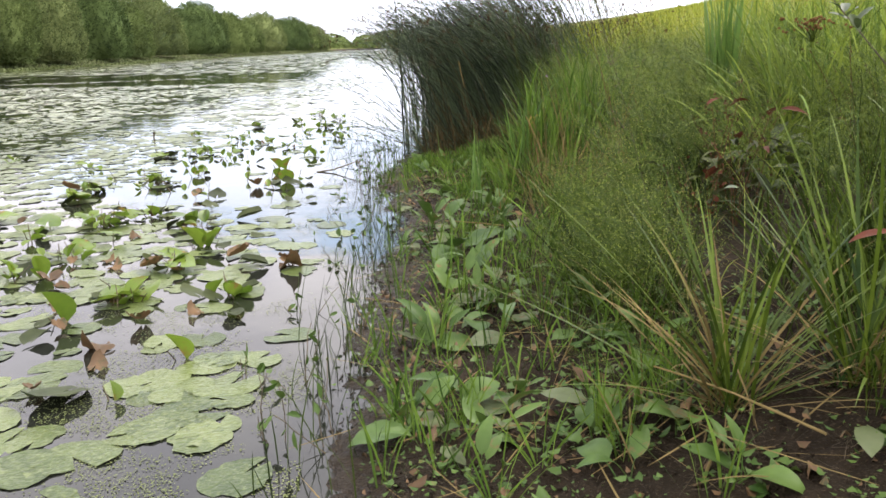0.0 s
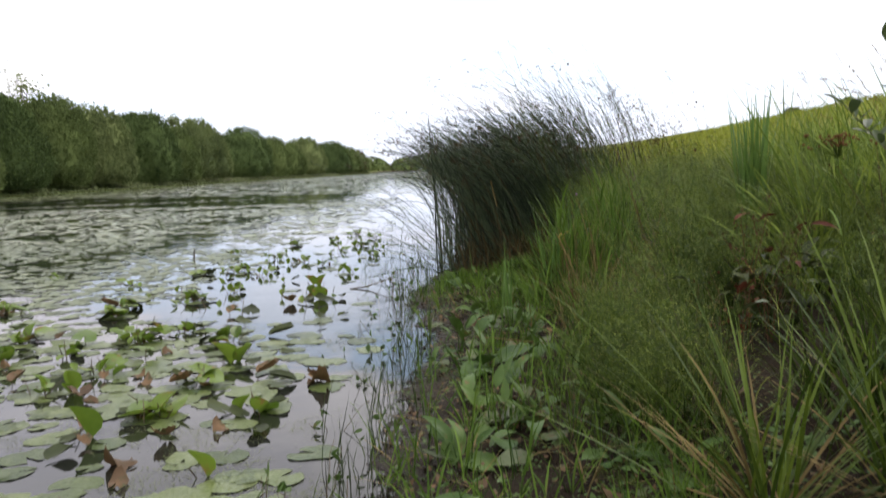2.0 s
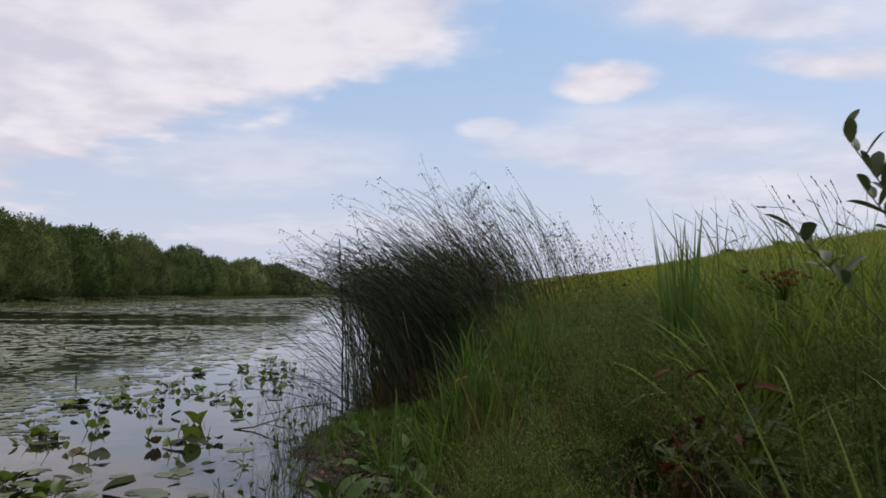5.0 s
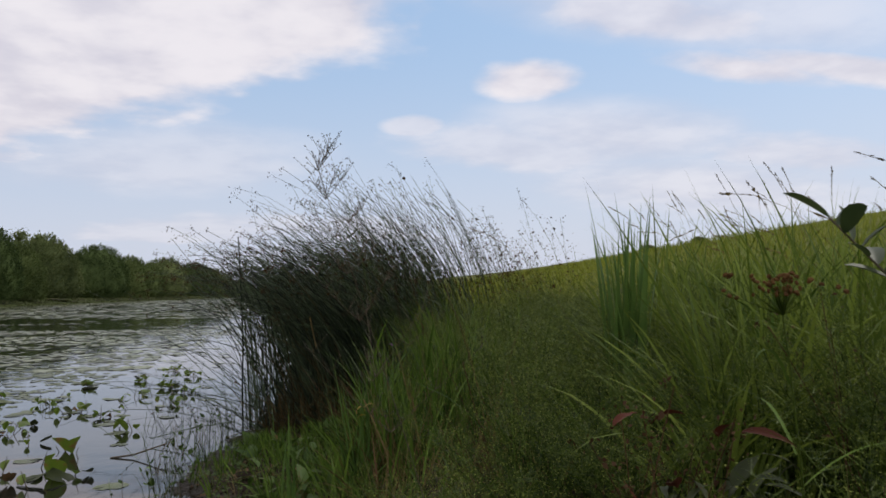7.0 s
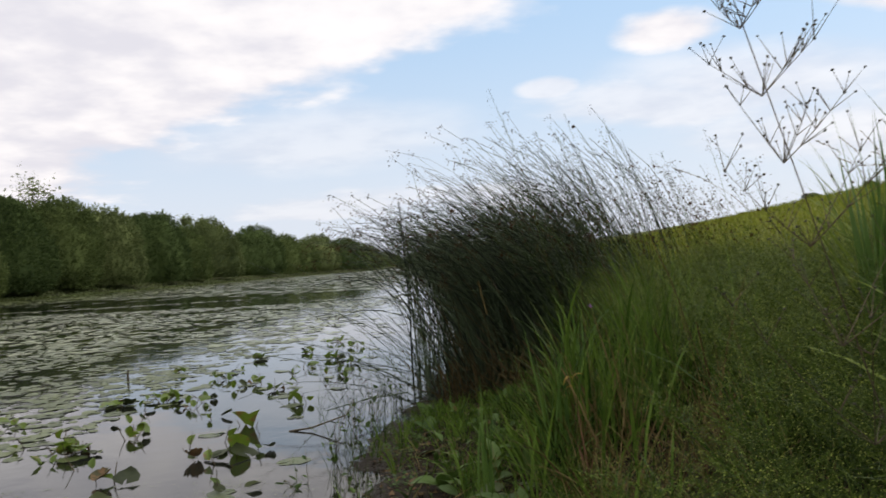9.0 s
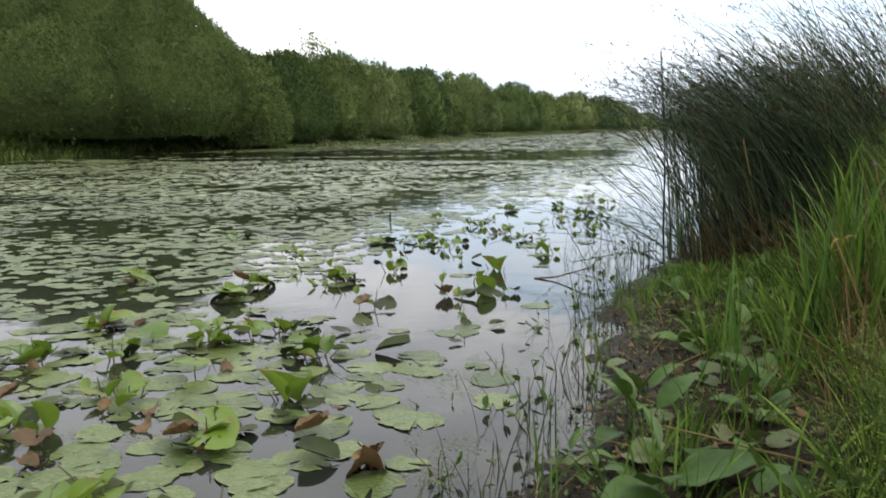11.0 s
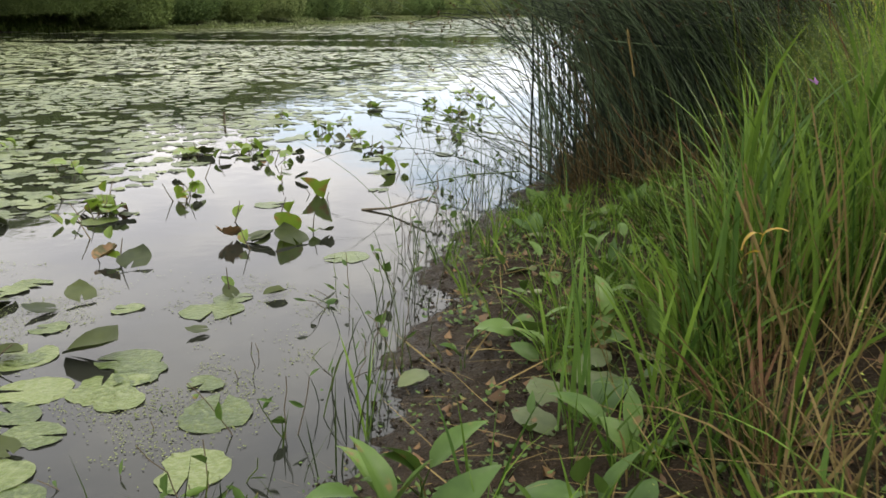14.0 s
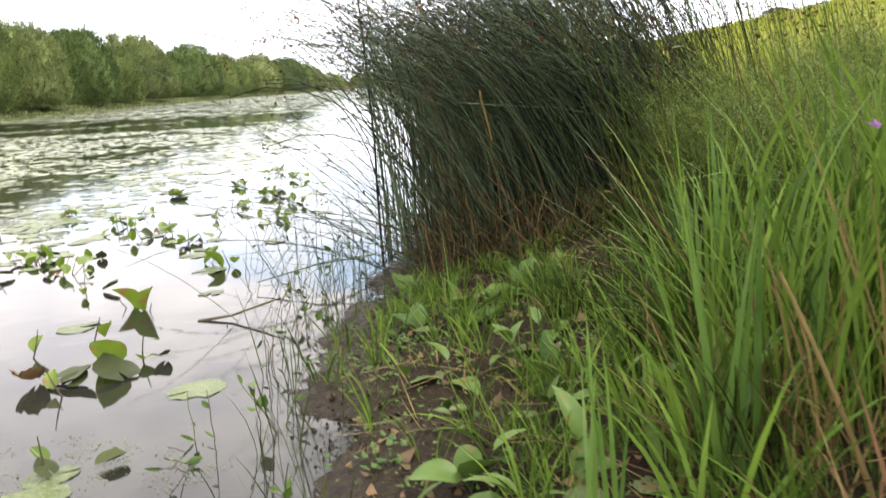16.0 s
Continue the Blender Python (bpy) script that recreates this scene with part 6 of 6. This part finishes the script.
def plantain_panicle(x, y, tip, seed=4):
    """A tall branched seed head with dark round fruits."""
    rng = np.random.default_rng(seed)
    z0 = float(ground_z(x, y))
    ob = thing("water_plantain", "tall wiry branched stem with small dark seed heads", "waterside plant", (x, y, z0))
    end = np.array(tip) - (x, y, z0)
    s = np.linspace(0, 1, 12)[:, None]
    c = (s * end + np.sin(s * math.pi) * (0.02, 0.01, 0))[None]
    g, fr = Geo(), Geo()
    tubes(g, c, 0.0011, taper=0.4)
    for lev, ln, count in ((0.58, 0.08, 2), (0.70, 0.14, 3), (0.76, 0.12, 3), (0.82, 0.09, 3), (0.87, 0.065, 3), (0.91, 0.05, 3), (0.95, 0.04, 3), (0.98, 0.03, 3)):
        base = np.repeat((lev * end)[None], count, 0)
        az = rng.uniform(-1.2, 1.2, count) + np.array([0, 2.6, -1.0])[:count]
        b = spine(base, ln * rng.uniform(0.75, 1.1, count), az, rng.uniform(0.6, 0.9, count), rng.uniform(-0.3, 0.1, count), 4, 1.0)
        tubes(g, b, 0.0005)
        for at in b.reshape(-1, 3)[2:]:
            if rng.uniform() < 0.8:
                tw = spine(np.repeat(at[None], 3, 0), rng.uniform(0.012, 0.03, 3), rng.uniform(0, 6.28, 3), rng.uniform(0.3, 1.1, 3), np.zeros(3), 2, 1.0)
                tubes(g, tw, 0.0004)
                seeds(fr, tw[:, -1], 0.0012, rng=rng)
        seeds(fr, b[:, -1], 0.0014, rng=rng)
    part("stem", g.mesh("stem", TWIG), ob)
    part("seed_growth", fr.mesh("seed_growth", DARKSEED), ob, "small dark round seed heads")["kind"] = "stuff"


plantain_panicle(0.75, 1.50, (0.437, 1.45, 1.335))


def sapling():
    """A young willow: a few thin shoots with oval leaves."""
    rng = np.random.default_rng(17)
    x, y = 1.72, 1.12
    z0 = float(ground_z(x, y))
    ob = thing("willow_sapling", "young willow with thin shoots and oval grey-green leaves", "sapling", (x, y, z0))
    shapes = [broad_leaf_mesh("leaf", SAPLING, ln, w, 0.3, 0.3, 0.0, 0.0, s, tip=0.5) for s, (ln, w) in enumerate([(0.075, 0.032), (0.06, 0.029), (0.082, 0.033)])]
    for tip, bare in (((1.27, 1.64, 1.28), 0.86), ((1.25, 1.40, 1.47), 0.62), ((1.22, 1.28, 1.33), 0.80), ((1.50, 1.42, 1.44), 0.5), ((1.70, 1.40, 1.60), 0.45), ((1.85, 1.45, 1.38), 0.5), ((1.95, 1.0, 1.45), 0.4)):
        end = np.array(tip) - (x, y, z0)
        s = np.linspace(0, 1, 10)[:, None]
        c = (s * end + np.sin(s * math.pi) * (0.05, -0.03, -0.06))[None]
        g = Geo()
        tubes(g, c, 0.006, taper=0.25, sides=5)
        shoot = part("shoot", g.mesh("shoot", TWIG), ob)
        count = int(52 * (1 - bare)) + 5
        for k in range(count):
            f = bare + (1 - bare) * k / (count - 1)
            at = c[0, min(9, int(f * 9))] * (1 - (f * 9) % 1) + c[0, min(9, int(f * 9) + 1)] * ((f * 9) % 1)
            part("leaf", shapes[k % 3], shoot, "", pose(*at, rng.uniform(30, 75), rng.uniform(-25, 25), k * 137.5) @ Matrix.Scale(rng.uniform(0.7, 1.15), 4))


sapling()

# a few bushes and clumps on the brow of the slope
for x, y, r, h in ((24.0, 50.0, 0.5, 0.35), (26.0, 47.0, 0.4, 0.3)):
    rng = np.random.default_rng(int(x * 10))
    g = Geo()
    n = 700
    u = rng.normal(size=(n, 3))
    u /= np.linalg.norm(u, axis=1, keepdims=True)
    u[:, 2] = np.abs(u[:, 2])
    al = rng.normal(size=(n, 3)) * 0.08
    diamonds(g, u * (r, r, h) * rng.uniform(0.6, 1.1, (n, 1)), al, np.cross(al, rng.normal(size=(n, 3))) * 0.5)
    thing("bush", "small green bush on the brow of the bank", "bush", (x, y, float(ground_z(x, y))), group="bushes on the brow", data=g.mesh("bush", WILLOW_PALE))

def parked_car(x, y, heading):
    """A small pale car seen end-on beyond the brow."""
    body_mat, glass = surface("silver_paint", (0.62, 0.64, 0.66), (0.50, 0.52, 0.54), 0.3, 3, 1), surface("car_glass", (0.05, 0.06, 0.07), (0.03, 0.035, 0.04), 0.1, 3, 1)
    tyre, metal = surface("tyre_rubber", (0.03, 0.03, 0.03), (0.015, 0.015, 0.015), 0.8, 20, 3), surface("wheel_metal", (0.45, 0.45, 0.46), (0.3, 0.3, 0.3), 0.35, 20, 3)
    car = thing("car", "pale silver car parked beyond the brow of the bank", "car", (x, y, float(ground_z(x, y))), turn=heading)

    def shell(name, rows, mat, label=""):
        """Rings of a rounded section, each at a height with half length, half width and shift."""
        g, n = Geo(), 24
        a = np.linspace(0, 2 * math.pi, n, endpoint=False)
        sq = lambda v: np.sign(v) * np.abs(v) ** 0.35
        pts = np.concatenate([np.stack([sq(np.cos(a)) * hw, sq(np.sin(a)) * hl + sh, np.full(n, z)], -1) for z, hl, hw, sh in rows] + [np.array([(0, rows[-1][3], rows[-1][0] + 0.01)])])
        k, r = np.meshgrid(np.arange(n), np.arange(len(rows) - 1))
        k, r = k.ravel(), r.ravel()
        g.add(pts, np.stack([r * n + k, r * n + (k + 1) % n, (r + 1) * n + (k + 1) % n, (r + 1) * n + k], -1))
        top = (len(rows) - 1) * n
        m = np.arange(n)
        g.add(np.zeros((0, 3)), np.stack([top + m, top + (m + 1) % n, np.full(n, len(rows) * n)], -1) - len(pts))
        return part(name, g.mesh(name, mat), car, label)

    shell("body", [(0.22, 1.95, 0.80, 0), (0.45, 2.08, 0.86, 0), (0.75, 2.05, 0.86, 0), (0.92, 1.90, 0.80, 0)], body_mat)
    shell("cabin", [(0.90, 1.30, 0.77, -0.2), (1.30, 0.98, 0.64, -0.25)], glass, "dark car windows")
    shell("roof", [(1.30, 0.99, 0.65, -0.25), (1.40, 0.94, 0.60, -0.25), (1.45, 0.75, 0.46, -0.25)], body_mat)
    for sx in (-1, 1):
        for sy in (-1.28, 1.28):
            ring = np.linspace(0, 2 * math.pi, 17)
            for name, r, w, mat in (("wheel", 0.31, 0.09, tyre), ("rim", 0.19, 0.095, metal)):
                g = Geo()
                rim = np.stack([0 * ring[:-1], np.cos(ring[:-1]) * r, np.sin(ring[:-1]) * r], -1)
                v = np.concatenate([rim - (w, 0, 0), rim + (w, 0, 0), [(-w, 0, 0), (w, 0, 0)]])
                k = np.arange(16)
                g.add(v, np.concatenate([np.stack([k, (k + 1) % 16, 16 + (k + 1) % 16], -1), np.stack([k, 16 + (k + 1) % 16, 16 + k], -1), np.stack([k, (k + 1) % 16, np.full(16, 32)], -1), np.stack([16 + k, 16 + (k + 1) % 16, np.full(16, 33)], -1)]))
                holder = car if name == "wheel" else wheel
                made = part(name, g.mesh(name, mat), holder, "", pose(sx * 0.76, sy, 0.31) if name == "wheel" else None)
                if name == "wheel":
                    wheel = made


parked_car(36.9, 77.4, radians(-25))

STOUT_BLADE = blade_mesh("blade", BRIGHT, 0.55, 0.25, 0.8, 0.014)
# stout grass stalks, straw at the foot and green above
rng = np.random.default_rng(95)
for x, y, az, lean, ln in ((0.87, 4.58, 2.0, 0.05, 0.42), (0.91, 4.57, 1.2, 0.10, 0.38), (0.75, 4.61, 0.2, 0.55, 0.40), (1.02, 4.55, 2.6, 0.35, 0.50), (0.69, 4.62, 0.4, 0.70, 0.30), (0.95, 4.30, 2.8, 0.30, 0.50), (1.10, 4.70, 1.0, 0.20, 0.50), (0.88, 3.75, 0.1, 0.35, 0.40)):
    ob = thing("grass_stalk_clump", "stout straw-coloured grass stalk with green blades above", "grass", (x, y, float(ground_z(x, y))), group="stout grass stalks")
    g = Geo()
    c = spine(np.zeros((1, 3)), np.array([ln]), np.array([az]), np.array([lean]), np.array([0.15]), 6, 1.0)
    tubes(g, c, 0.0065, taper=0.5, sides=6)
    part("stalk", g.mesh("stalk", STRAW), ob, "straw-coloured stalk")
    for k in range(5):
        part("blade", STOUT_BLADE, ob, "", Matrix.Translation(c[0, 2 + k % 5]) @ pose(0, 0, 0, 0, rng.uniform(-15, 15), rng.uniform(0, 360)) @ Matrix.Scale(rng.uniform(0.6, 1.0), 4))

# a mauve flower in the bank grass
ob = thing("mauve_flower", "small mauve flower in tall grass", "flower", (0.95, 4.3, float(ground_z(0.95, 4.3))))
g, fl = Geo(), Geo()
tubes(g, spine(np.zeros((1, 3)), np.array([0.72]), np.array([3.0]), np.array([0.02]), np.array([0.1]), 4, 1.0), 0.002)
part("stem", g.mesh("stem", SEDGE), ob)
rng = np.random.default_rng(2)
al = rng.normal(size=(9, 3)) * 0.0035
diamonds(fl, np.array((-0.04, 0, 0.72)) + al, al, np.cross(al, rng.normal(size=(9, 3))) * 0.5)
part("petals", fl.mesh("petals", PURPLE), ob, "mauve petals")
